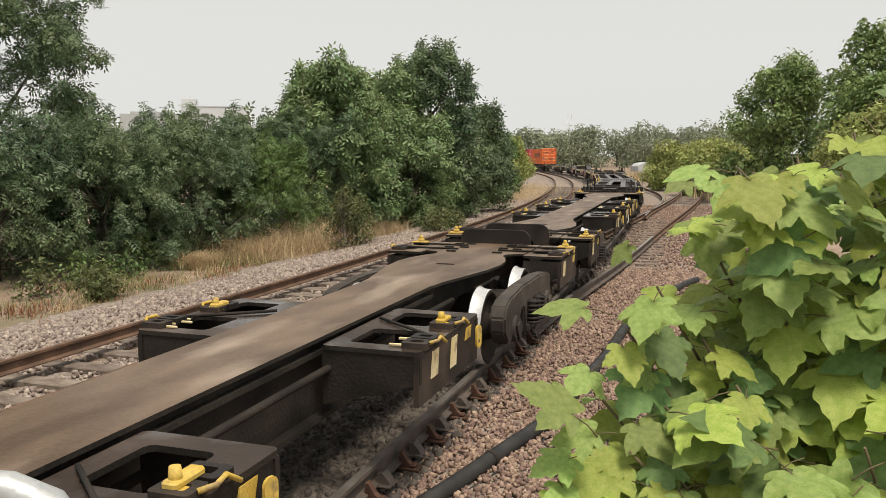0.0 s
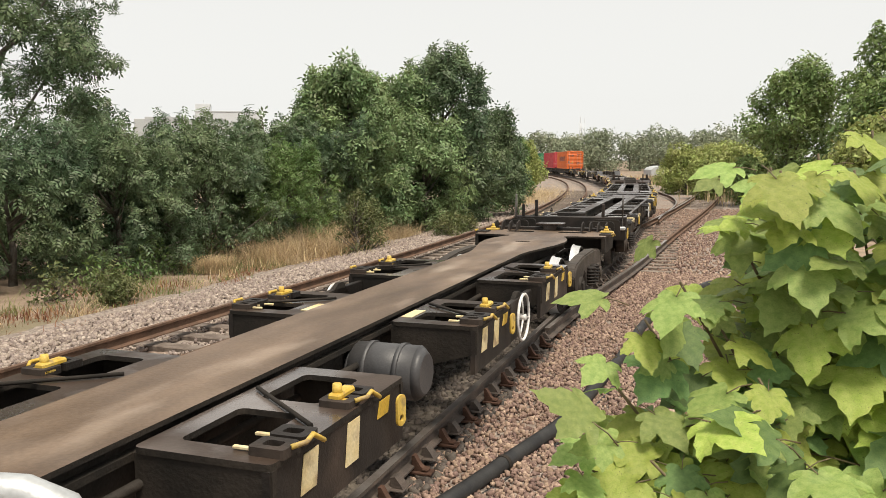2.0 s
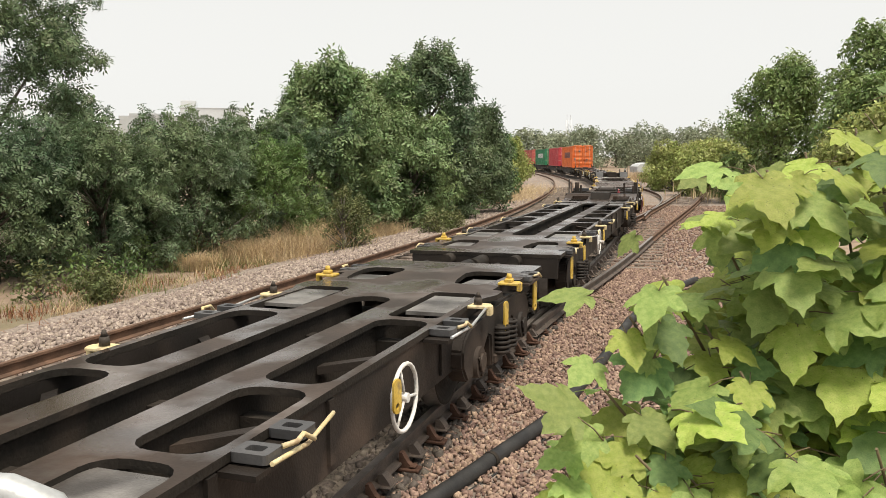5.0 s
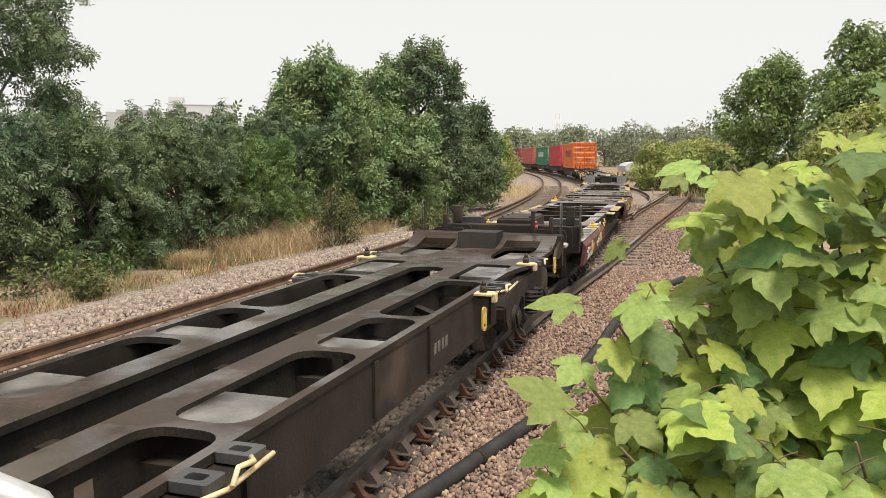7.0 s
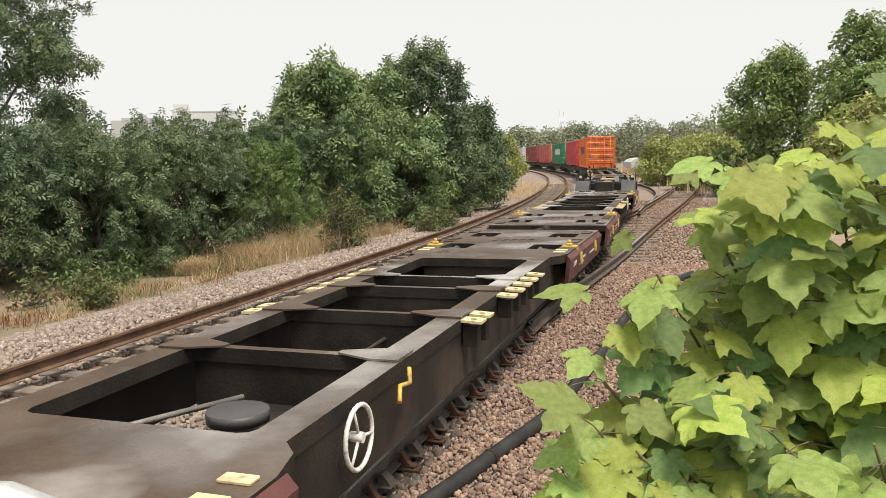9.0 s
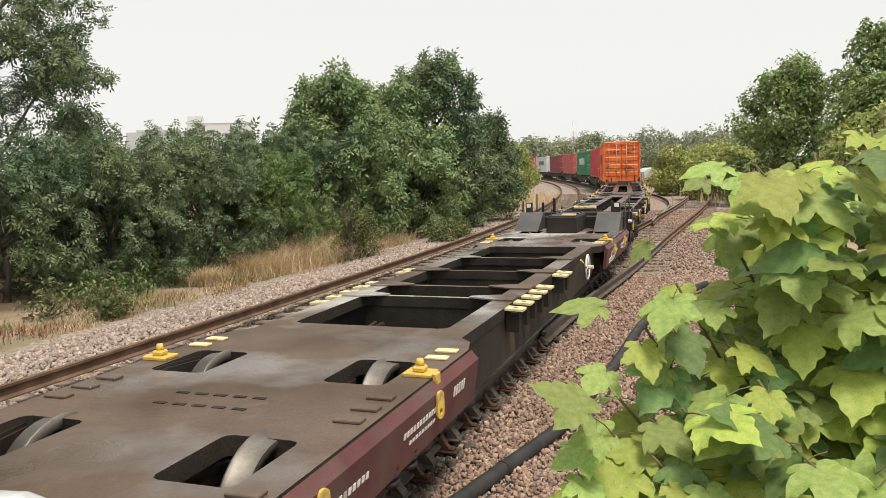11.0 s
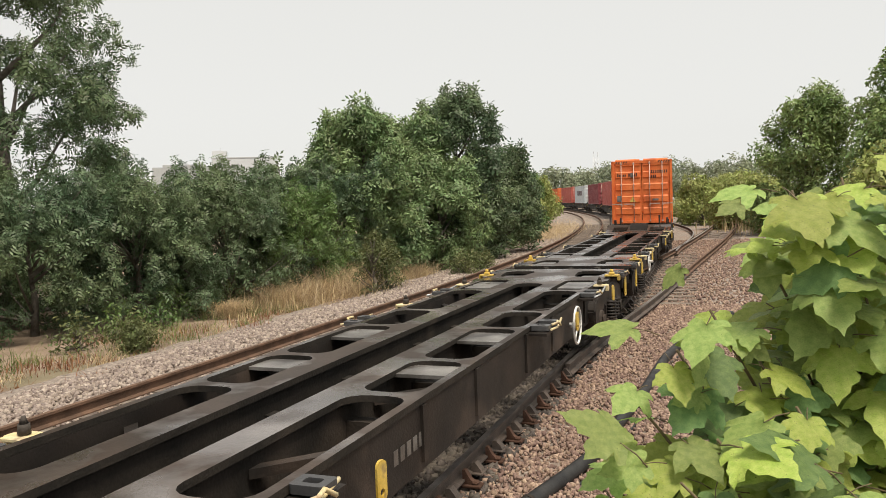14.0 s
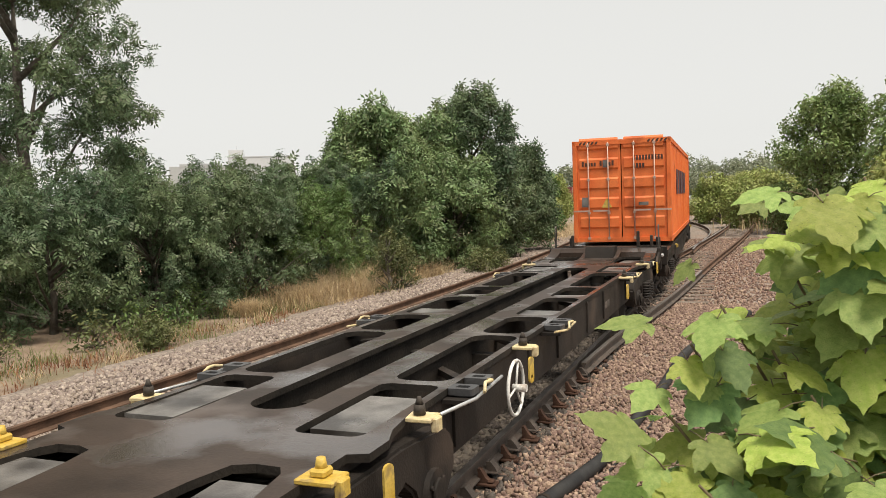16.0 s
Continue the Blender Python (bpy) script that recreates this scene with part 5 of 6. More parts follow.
    add_cyl(bm, (0, -L - 0.15, 0.9), (0, -L - 0.6, 0.88), 0.05, seg=10)
    add_tube(bm, [(0.3, -L - 0.2, 0.84), (0.32, -L - 0.35, 0.66), (0.25, -L - 0.55, 0.66)], 0.025, 6)
    part("screw_coupling", bm, M_STEEL_DARK, w)
    bm = bmesh.new()
    add_cyl(bm, (0, L - 0.2, 0.76), (0, L + 0.52, 0.76), 0.1, seg=12)
    part("drawbar", bm, M_STEEL_DARK, w)
    bogie(w, -6.0)
    bogie(w, 6.0)
    shorten(w, 0.965)
    WAGONS.append((w, q, 5.79 * (-1 if flip else 1)))
    return w


def container(q, name, label, c1, c2, detail=False, logo=None, height=2.59):
    """A forty-foot box with corrugated walls, corner castings, and doors with lock rods at the near end."""
    paint = mat(name + "_paint", c1, c2, 1.2, 0.5, 0.7, bump=0.08, c3=tuple(v * 0.55 for v in c1), scale3=1.6, lo3=0.58, hi3=0.75)
    c = thing("shipping_container", label, "container", "containers on the train")
    H, Z0, hw, L = height, 1.10, 1.219, 6.096
    bm = bmesh.new()
    for s in (-1, 1):
        for y0 in (-L, L - 0.13):
            add_box(bm, s * (hw - 0.11), s * hw, y0, y0 + 0.13, Z0, Z0 + H, 0.01)
        for z0 in (Z0, Z0 + H - 0.12):
            add_box(bm, s * (hw - 0.07), s * hw, -L, L, z0 + 0.002, z0 + 0.118)
    for y0 in (-L + 0.005, L - 0.105):
        for z0 in (Z0 + 0.003, Z0 + H - 0.118):
            add_box(bm, -hw + 0.01, hw - 0.01, y0, y0 + 0.1, z0, z0 + 0.115)
    part("corner_frame", bm, paint, c)
    for s in (-1, 1):
        bm = bmesh.new()
        prof, y, k = [], -L + 0.13, 0
        while y < L - 0.13:
            prof += [(y, hw - 0.02), (y + 0.07, hw - 0.02), (y + 0.14, hw - 0.056), (y + 0.21, hw - 0.056)]
            y += 0.28
        for (ya, xa), (yb, xb) in zip(prof, prof[1:]):
            v = [bm.verts.new((s * xx, yy, zz)) for xx, yy, zz in ((xa, ya, Z0 + 0.1), (xb, yb, Z0 + 0.1), (xb, yb, Z0 + H - 0.1), (xa, ya, Z0 + H - 0.1))]
            bm.faces.new(v)
        bmesh.ops.remove_doubles(bm, verts=bm.verts[:], dist=0.0005)
        bmesh.ops.recalc_face_normals(bm, faces=bm.faces[:])
        wall = part("side_wall", bm, paint, c)
        if logo:
            bm = bmesh.new()
            for k in range(5):
                add_box(bm, s * (hw - 0.018), s * (hw - 0.008), -3.2 + k * 1.25, -3.2 + k * 1.25 + 0.85, Z0 + 1.15, Z0 + 1.85)
            part("painted_mark", bm, logo, wall)
    part("roof", box(-hw + 0.05, hw - 0.05, -L + 0.05, L - 0.05, Z0 + H - 0.06, Z0 + H - 0.02), paint, c)
    part("rear_wall", box(-hw + 0.1, hw - 0.1, L - 0.1, L - 0.05, Z0 + 0.1, Z0 + H - 0.1), paint, c)
    part("floor_pan", box(-hw + 0.1, hw - 0.1, -L + 0.1, L - 0.1, Z0 + 0.03, Z0 + 0.14), M_STEEL_DARK, c)
    for s in (-1, 1):
        bm = bmesh.new()
        x0, x1 = sorted((s * 0.012, s * (hw - 0.115)))
        add_box(bm, x0, x1, -L + 0.05, -L + 0.09, Z0 + 0.12, Z0 + H - 0.12)
        door = part("door", bm, paint, c)
        for k in range(5):
            z = Z0 + 0.34 + k * 0.5
            bm = bmesh.new()
            add_prism(bm, [(-L + 0.052, z), (-L + 0.018, z + 0.05), (-L + 0.018, z + 0.26), (-L + 0.052, z + 0.31)], "x", x0 + 0.06, x1 - 0.06)
            part("door_panel", bm, paint, door)
        for xx in (0.32, 0.82):
            bm = bmesh.new()
            add_cyl(bm, (s * xx, -L - 0.012, Z0 + 0.06), (s * xx, -L - 0.012, Z0 + H - 0.06), 0.015, seg=8)
            for z in (Z0 + 0.1, Z0 + 0.75, Z0 + 1.6, Z0 + H - 0.12):
                add_box(bm, s * xx - 0.035, s * xx + 0.035, -L - 0.03, -L + 0.02, z - 0.03, z + 0.03)
            part("lock_rod", bm, M_ROD, door, "galvanised lock rod")
            bm = bmesh.new()
            add_box(bm, s * xx - (0.02 if s > 0 else 0.4), s * xx + (0.4 if s > 0 else 0.02), -L - 0.05, -L - 0.03, Z0 + 0.78, Z0 + 0.82)
            part("lock_handle", bm, M_ROD, door)
        if detail and s < 0:
            bm = bmesh.new()
            for k in range(11):
                if k != 5:
                    add_box(bm, -0.98 + k * 0.075, -0.98 + k * 0.075 + 0.05, -L + 0.01, -L + 0.017, Z0 + 1.94, Z0 + 1.94 + (0.13 if k in (0, 6, 10) else 0.09))
            part("door_lettering", bm, M_PRINT, door, "dark small lettering on the door")
        elif detail:
            for row, n in enumerate((10, 4)):
                bm = bmesh.new()
                for k in range(n):
                    add_box(bm, 0.3 + k * 0.075, 0.35 + k * 0.075, -L + 0.01, -L + 0.017, Z0 + 2.05 - row * 0.2, Z0 + 2.17 - row * 0.2)
                part("number_bars", bm, M_PRINT, door, "dark bars in place of a number")
    if detail:
        bm = bmesh.new()
        add_prism(bm, [(-0.5, Z0 + 0.88), (-0.24, Z0 + 0.88), (-0.37, Z0 + 1.12)], "y", -L + 0.0, -L + 0.012)
        part("warning_sticker", bm, M_YELLOW, c, "yellow triangular warning sticker")
        for x0, x1, z0, z1 in ((-1.0, -0.82, 0.9, 1.15), (0.42, 0.66, 0.92, 1.0), (-0.45, -0.33, 1.9, 2.08)):
            part("data_plate", box(x0, x1, -L + 0.0, -L + 0.012, Z0 + z0, Z0 + z1), M_PANEL, c, "small grey data plate")
        bm = bmesh.new()
        for s in (-1, 1):
            for k in range(5):
                x = s * 0.65 + k * 0.1 * s
                add_prism(bm, [(x, Z0 + H - 0.1), (x + 0.05, Z0 + H - 0.1), (x + 0.09, Z0 + H - 0.03), (x + 0.04, Z0 + H - 0.03)], "y", -L - 0.004, -L + 0.004)
        part("hazard_stripe", bm, M_PRINT, c, "black hazard stripes on the top rail")
    WAGONS.append((c, q, 5.0))
    return c


M_PRINT = mat("dark_lettering", (0.05, 0.02, 0.012), (0.08, 0.035, 0.02), 4.0, 0.7, bump=0)


def carrier(q, keyed=False):
    """The short flat wagon under a container."""
    w = thing("container_wagon", "dark steel flat wagon carrying a shipping container", "wagon", "loaded wagons")
    bm = bmesh.new()
    add_plate(bm, [(-1.22, -8.5), (1.22, -8.5), (1.22, 8.5), (-1.22, 8.5)], [rounded(-0.8, 0.8, a, a + 2.4, 0.1) for a in (-4.0, -1.2, 1.6)], 0.84, DECK, 0, 1)
    part("deck", bm, [M_DECK, M_STEEL_DARK], w)
    for s in (-1, 1):
        bm = bmesh.new()
        add_prism(bm, [(-4.4, 0.6), (-3.6, 0.36), (3.6, 0.36), (4.4, 0.6), (8.5, 0.66), (8.5, 0.84), (-8.5, 0.84), (-8.5, 0.66)], "x", s * 1.1, s * 1.16)
        part("side_sill", bm, M_SILL, w)
        for y in (-5.2, 6.7):
            spigot(w, s * 1.16, y, DECK - 0.1)
        for y, e in ((-8.5, -1), (8.5, 1)):
            buffer(w, s * 0.87, y, e, 0.95)
            stake(w, s * 1.0, y - e * 0.1, 1.0, 1.3)
    for y in (-8.55, 8.4):
        part("headstock", box(-1.2, 1.2, y, y + 0.15, 0.66, 1.08, 0.01), M_SILL, w)
    bogie(w, -6.6, keyed=keyed)
    bogie(w, 6.6, keyed=keyed)
    WAGONS.append((w, q, 6.6))


spine_wagon(3.41, (-7.15, 7.15), ((-3.3, 0.75), (0.15, 0.75), (3.62, 0.76)))
spine_wagon(23.64, (-6.85, 6.06), ((-3.08, 0.81), (-0.05, 0.6), (2.75, 0.83)), True)
beam_wagon(41.68, False, 7.75, 7.9)
beam_wagon(58.65, True, 8.0, 7.9)
well_wagon(76.45)
well_wagon(93.55, True, True)
beam_wagon(111.05, False, 7.8, 7.6, True)
beam_wagon(126.9, True, 8.0, 7.6)
M_LOGO = mat("white_painted_logo", (0.6, 0.6, 0.6), (0.7, 0.7, 0.7), 3.0, 0.6, bump=0)
M_LOGO_DARK = mat("dark_painted_logo", (0.06, 0.03, 0.05), (0.1, 0.05, 0.06), 3.0, 0.6, bump=0)
LOADS = [("orange_box", "bright orange corrugated shipping container with closed doors", (0.68, 0.13, 0.022), (0.76, 0.19, 0.045), M_LOGO_DARK),
         ("red_box", "crimson red corrugated shipping container", (0.45, 0.035, 0.05), (0.52, 0.06, 0.07), None),
         ("green_box", "dark green corrugated shipping container with a pale mark", (0.02, 0.17, 0.075), (0.03, 0.23, 0.11), M_LOGO),
         ("coral_box", "faded coral red corrugated shipping container", (0.42, 0.085, 0.075), (0.48, 0.12, 0.10), None),
         ("maroon_box", "dull maroon corrugated shipping container", (0.2, 0.035, 0.045), (0.25, 0.055, 0.06), None),
         ("grey_box", "pale grey corrugated shipping container with a dark mark", (0.5, 0.55, 0.58), (0.6, 0.63, 0.65), M_LOGO_DARK),
         ("coral_box", "faded red corrugated shipping container", (0.42, 0.085, 0.065), (0.48, 0.12, 0.09), None),
         ("orange_box", "orange corrugated shipping container", (0.62, 0.13, 0.03), (0.7, 0.18, 0.05), None),
         ("maroon_box", "dull maroon corrugated shipping container", (0.2, 0.035, 0.045), (0.25, 0.055, 0.06), None)]
for i, (nm, lb, c1, c2, lg) in enumerate(LOADS):
    carrier(144.5 + 16.7 * i, i == 0)
    container(143.75 + 16.7 * i, nm, lb, c1, c2, i == 0, lg)


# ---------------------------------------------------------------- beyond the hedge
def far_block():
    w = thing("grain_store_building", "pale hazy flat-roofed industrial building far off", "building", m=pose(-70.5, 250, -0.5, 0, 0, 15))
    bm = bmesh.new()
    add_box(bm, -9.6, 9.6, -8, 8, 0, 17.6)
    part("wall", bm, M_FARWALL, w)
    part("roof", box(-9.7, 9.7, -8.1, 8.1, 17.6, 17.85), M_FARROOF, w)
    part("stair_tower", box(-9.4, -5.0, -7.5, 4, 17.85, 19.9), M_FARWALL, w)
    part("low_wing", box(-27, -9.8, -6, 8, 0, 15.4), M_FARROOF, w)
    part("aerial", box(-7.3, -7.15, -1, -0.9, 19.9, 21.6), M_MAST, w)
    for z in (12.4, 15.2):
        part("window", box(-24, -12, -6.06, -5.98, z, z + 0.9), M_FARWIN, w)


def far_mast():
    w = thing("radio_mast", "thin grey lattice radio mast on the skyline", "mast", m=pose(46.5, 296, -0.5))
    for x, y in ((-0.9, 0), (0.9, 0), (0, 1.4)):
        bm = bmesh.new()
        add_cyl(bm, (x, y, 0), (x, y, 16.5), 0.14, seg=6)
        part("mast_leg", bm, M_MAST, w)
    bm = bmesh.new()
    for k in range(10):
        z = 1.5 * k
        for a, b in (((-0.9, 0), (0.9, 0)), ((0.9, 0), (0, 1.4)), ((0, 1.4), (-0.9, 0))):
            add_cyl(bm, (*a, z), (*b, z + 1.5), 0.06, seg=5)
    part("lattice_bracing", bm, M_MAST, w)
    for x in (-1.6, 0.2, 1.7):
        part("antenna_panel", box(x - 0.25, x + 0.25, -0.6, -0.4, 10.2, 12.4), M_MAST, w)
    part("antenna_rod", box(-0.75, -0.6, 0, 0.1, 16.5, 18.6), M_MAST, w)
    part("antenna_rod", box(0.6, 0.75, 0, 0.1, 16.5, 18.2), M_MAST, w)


def lineside_cabinet(x, y, wd, h, m, label):
    c = thing("lineside_cabinet", label, "cabinet", m=pose(x, y, -0.5, 0, 0, -12))
    part("body", box(-wd / 2, wd / 2, -0.3, 0.3, 0.12, h, 0.02), m, c)
    part("plinth", box(-wd / 2 - 0.06, wd / 2 + 0.06, -0.36, 0.36, 0, 0.12), M_CONCRETE, c)
    part("door", box(-wd / 2 + 0.06, wd / 2 - 0.06, -0.325, -0.3, 0.22, h - 0.1, 0.006), m, c)
    part("roof", box(-wd / 2 - 0.04, wd / 2 + 0.04, -0.36, 0.36, h, h + 0.05), m, c)


far_block()
far_mast()
lineside_cabinet(20.9, 78, 1.3, 2.0, M_FARWALL, "pale grey lineside equipment cabinet among scrub")
lineside_cabinet(20.6, 70, 1.1, 1.1, M_STEEL_DARK, "low dark lineside cabinet among scrub")
shed = thing("low_shed", "low pale curved-roof shed behind the siding", "shed", m=pose(38, 150, -0.5))
bm = bmesh.new()
add_prism(bm, [(-2.2, 0), (2.2, 0), (2.2, 1.1), (1.6, 1.55), (0.5, 1.8), (-0.5, 1.8), (-1.6, 1.55), (-2.2, 1.1)], "y", -3, 3)
part("shell", bm, M_FARROOF, shed)
part("door", box(-0.5, 0.5, -3.06, -3.0, 0, 1.2), M_FARWIN, shed)


# ---------------------------------------------------------------- grass, weeds and scrub
def blades(name, label, patches, n, height, width, material, seed, category="grass", lean=0.35):
    """Thin bent blades over patches (u, off, half length, half width)."""
    r = np.random.default_rng(seed)
    pick = r.integers(0, len(patches), n)
    verts = np.zeros((n, 6, 3))
    for i in range(n):
        u, o, a, b = patches[pick[i]][:4]
        k = patches[pick[i]][4] if len(patches[pick[i]]) > 4 else 1.0
        d = r.normal(size=2) * np.array([0.5, 0.75])
        p = MAIN.beside(u + a * d[0], o + b * d[1])
        h = height * k * (0.2 + 1.0 * r.random() ** 1.6)
        a = r.random() * 6.28
        w, ln = width * (0.6 + 0.8 * r.random()), lean * h * r.random()
        side, go = np.array([math.cos(a), math.sin(a), 0]) * w / 2, np.array([-math.sin(a), math.cos(a), 0]) * ln
        z = bank(u, o) - 0.1
        base = np.array([p.x, p.y, z])
        mid, tip = base + go * 0.3 + np.array([0, 0, h * 0.55]), base + go + np.array([0, 0, h])
        verts[i] = base - side, base + side, mid + side * 0.8, mid - side * 0.8, tip + side * 0.15, tip - side * 0.15
    f = np.array([(0, 1, 2, 3), (3, 2, 4, 5)])
    faces = (f[None] + 6 * np.arange(n)[:, None, None]).reshape(-1, 4)
    return tagged(new(name, mesh_arrays(name, verts.reshape(-1, 3), faces, material)), label, category, kind="stuff")


def ground_place(x, y):
    """The place of a point of the plan along and beside the main line."""
    i = int(np.argmin((MAIN.p[:, 0] - x) ** 2 + (MAIN.p[:, 1] - y) ** 2))
    d = MAIN.way(MAIN.u[i])
    return float(MAIN.u[i]), float((x - MAIN.p[i, 0]) * d[1] - (y - MAIN.p[i, 1]) * d[0])


fringe = np.random.default_rng(3)
dry = [(*ground_place(-5.3, 22.2), 1.1, 0.8, 0.8), (*ground_place(-4.5, 23.4), 1.2, 0.9, 1.05), (*ground_place(-3.7, 25.0), 1.3, 0.8, 1.15), (*ground_place(-6.3, 20.4), 0.35, 0.3, 0.5), (*ground_place(-2.2, 29.0), 1.2, 0.5, 0.7), (*ground_place(4.4, 50), 6, 1.2, 1.0), (*ground_place(6.4, 60), 8, 1.4, 1.0)]
dry_thin = [(u + 0.5 * fringe.normal(), -8.4 + 0.7 * fringe.normal(), 0.3, 0.22, 0.4 + 1.0 * fringe.random()) for u in np.arange(4, 50, 1.1)]
blades("dry_grass", "tall straw-coloured dry grass along the hedge foot", dry, 19000, 0.8, 0.010, M_GRASS_DRY, 21, lean=2.2)
blades("dry_grass", "thin dry grass stalks at the edge of the ballast", dry_thin, 4200, 0.32, 0.009, M_GRASS_DRY, 22, lean=1.8)
blades("green_grass", "rough green grass and weeds at the hedge foot", [(u, -9.2 + 0.7 * fringe.normal(), 0.6, 0.4, 0.25 + 0.8 * fringe.random()) for u in np.arange(3, 50, 0.5)] + [(*ground_place(-6.0, 16.4), 0.8, 0.5, 0.7), (*ground_place(-2.6, 22.9), 1.0, 0.4, 0.6), (*ground_place(-0.6, 29.5), 1.2, 0.4, 0.6)], 12000, 0.4, 0.012, M_GRASS, 23, lean=1.5)
blades("red_weeds", "low reddish dock weeds beside the ballast", [(u, -8.3 + 0.5 * fringe.normal(), 0.5, 0.35, 0.5 + 0.4 * fringe.random()) for u in np.arange(4, 20, 0.8)] + [(*ground_place(-8.4, 13.6), 0.9, 0.5), (*ground_place(-7.6, 14.4), 0.7, 0.4), (*ground_place(-4.9, 18.1), 0.4, 0.2), (*ground_place(-9.2, 12.9), 0.6, 0.4)], 2600, 0.22, 0.018, M_WEED_RED, 24, "weeds", lean=1.6)
blades("dry_grass", "pale dry grass on the bank behind the siding", [(u, 7.2 + 0.02 * u + fringe.normal(), 5, 2.2, 1.2) for u in np.arange(52, 110, 4)], 7000, 0.9, 0.05, M_GRASS_DRY, 25)
blades("green_grass", "pale green scrub growth behind the siding", [(u, 8.5 + 0.03 * u + fringe.normal(), 5, 2.5, 1.3) for u in np.arange(50, 110, 4)], 7000, 0.9, 0.06, M_GRASS, 26)
weed_rng = np.random.default_rng(8)
for u in np.arange(9, 34, 1.5):
    wp = MAIN.beside(u, -10.2 + 0.5 * weed_rng.normal())
    tree("weed_shrub", "low leafy weed at the foot of the hedge", wp.x, wp.y, 0.45 + 0.5 * weed_rng.random(), 0.5, 0.08, 420, 0.11, M_LEAF_WEED if weed_rng.random() < 0.5 else M_LEAF_MID, int(300 + 10 * u), 16, 0.2, 2, "weeds at the hedge foot", slim=0.4)
for x, y, h, sd in ((-2.95, 23.5, 1.8, 81), (-2.6, 24.2, 1.5, 82), (-0.2, 27.8, 0.85, 83), (0.3, 29.2, 0.7, 84), (-7.0, 15.8, 0.5, 85)):
    tree("weed_shrub", "bushy green weed with seed heads among dry grass", x, y, h, 0.55, 0.12, 2600, 0.085, M_LEAF_WEED, sd, 22, 0.18, 3, "tall weeds by the ballast", slim=0.4)


# ---------------------------------------------------------------- cable, trough lid and handrail
def cable():
    c = thing("cable", "thick black lineside cable lying on the ballast", "cable")
    pts = [(-1.0, 4.0), (-0.5, 5.05), (0.03, 5.92), (0.53, 6.75), (0.83, 7.21), (1.19, 7.84), (1.42, 8.4), (1.78, 9.3), (2.3, 10.6), (3.0, 12.4), (4.0, 14.4), (5.4, 16.6)]
    for dx, r, z, nm in ((0, 0.068, -0.195, "cable_sheath"), (0.13, 0.012, -0.25, "thin_wire")):
        s = spline([(y, x) for x, y in pts])
        bm = bmesh.new()
        add_tube(bm, [(float(s(y)) + dx + (0.03 * math.sin(3 * y) if dx else 0), y, z + 0.015 * math.sin(1.7 * y)) for y in np.arange(4, 16.5, 0.2)], r, 12)
        part(nm, bm, M_CABLE, c)
    for y in (6.55, 9.4):
        x = float(spline([(b, a) for a, b in pts])(y))
        bm = bmesh.new()
        add_cyl(bm, (x - 0.012, y - 0.02, -0.21), (x + 0.012, y + 0.02, -0.21), 0.074, seg=12)
        part("cable_tie", bm, M_STEEL_DARK, c)


def trough_lid():
    c = thing("trough_lid", "pale weathered concrete cable trough lid", "trough lid", m=pose(0.62, 5.05, -0.28, 2, 3, -24))
    part("slab", box(-0.14, 0.14, -0.28, 0.28, 0, 0.06, 0.012), M_CONCRETE, c)
    part("trough", box(-0.17, 0.17, -0.32, 0.32, -0.16, -0.002), M_CONCRETE, c)


def handrail():
    c = thing("handrail", "galvanised tube handrail with a rounded bend", "handrail")
    bm = bmesh.new()
    e = Vector((-0.62, 0.98, 1.93))
    pts = [e + Vector((-1.2, -0.12, 0.02)), e + Vector((-0.4, -0.03, 0.012)), e, e + Vector((0.06, 0.005, -0.006)), e + Vector((0.11, 0.01, -0.03)), e + Vector((0.14, 0.012, -0.08)), e + Vector((0.15, 0.014, -0.16)), e + Vector((0.15, 0.014, -2.4))]
    add_tube(bm, pts, 0.024, 14)
    part("tube", bm, M_GALV, c)
    bm = bmesh.new()
    add_cyl(bm, e + Vector((0.15, 0.014, -2.45)), e + Vector((0.15, 0.014, -2.40)), 0.07, seg=16)
    part("foot_flange", bm, M_GALV, c)


cable()
trough_lid()
handrail()


# ---------------------------------------------------------------- the sycamore beside the camera
M_SYC = mat("sycamore_leaf", (0.25, 0.37, 0.095), (0.37, 0.48, 0.145), 9.0, 0.42, 0.6, bump=0.25, fine=55, vary=0.32, through_light=0.42, c3=(0.05, 0.06, 0.02), scale3=38.0, lo3=0.70, hi3=0.76)
M_SYC_YOUNG = mat("young_sycamore_leaf", (0.3, 0.4, 0.065), (0.41, 0.48, 0.11), 9.0, 0.45, 0.6, bump=0.25, fine=55, vary=0.25, through_light=0.35, c3=(0.06, 0.05, 0.02), scale3=38.0, lo3=0.66, hi3=0.72)
M_SYC_OLD = mat("mature_sycamore_leaf", (0.11, 0.20, 0.06), (0.17, 0.27, 0.085), 9.0, 0.5, 0.65, bump=0.25, fine=55, vary=0.3, through_light=0.3, c3=(0.04, 0.05, 0.02), scale3=38.0, lo3=0.70, hi3=0.76)
M_TWIG = mat("brown_green_twig", (0.10, 0.075, 0.04), (0.16, 0.12, 0.06), 9.0, 0.7, bump=0.2)


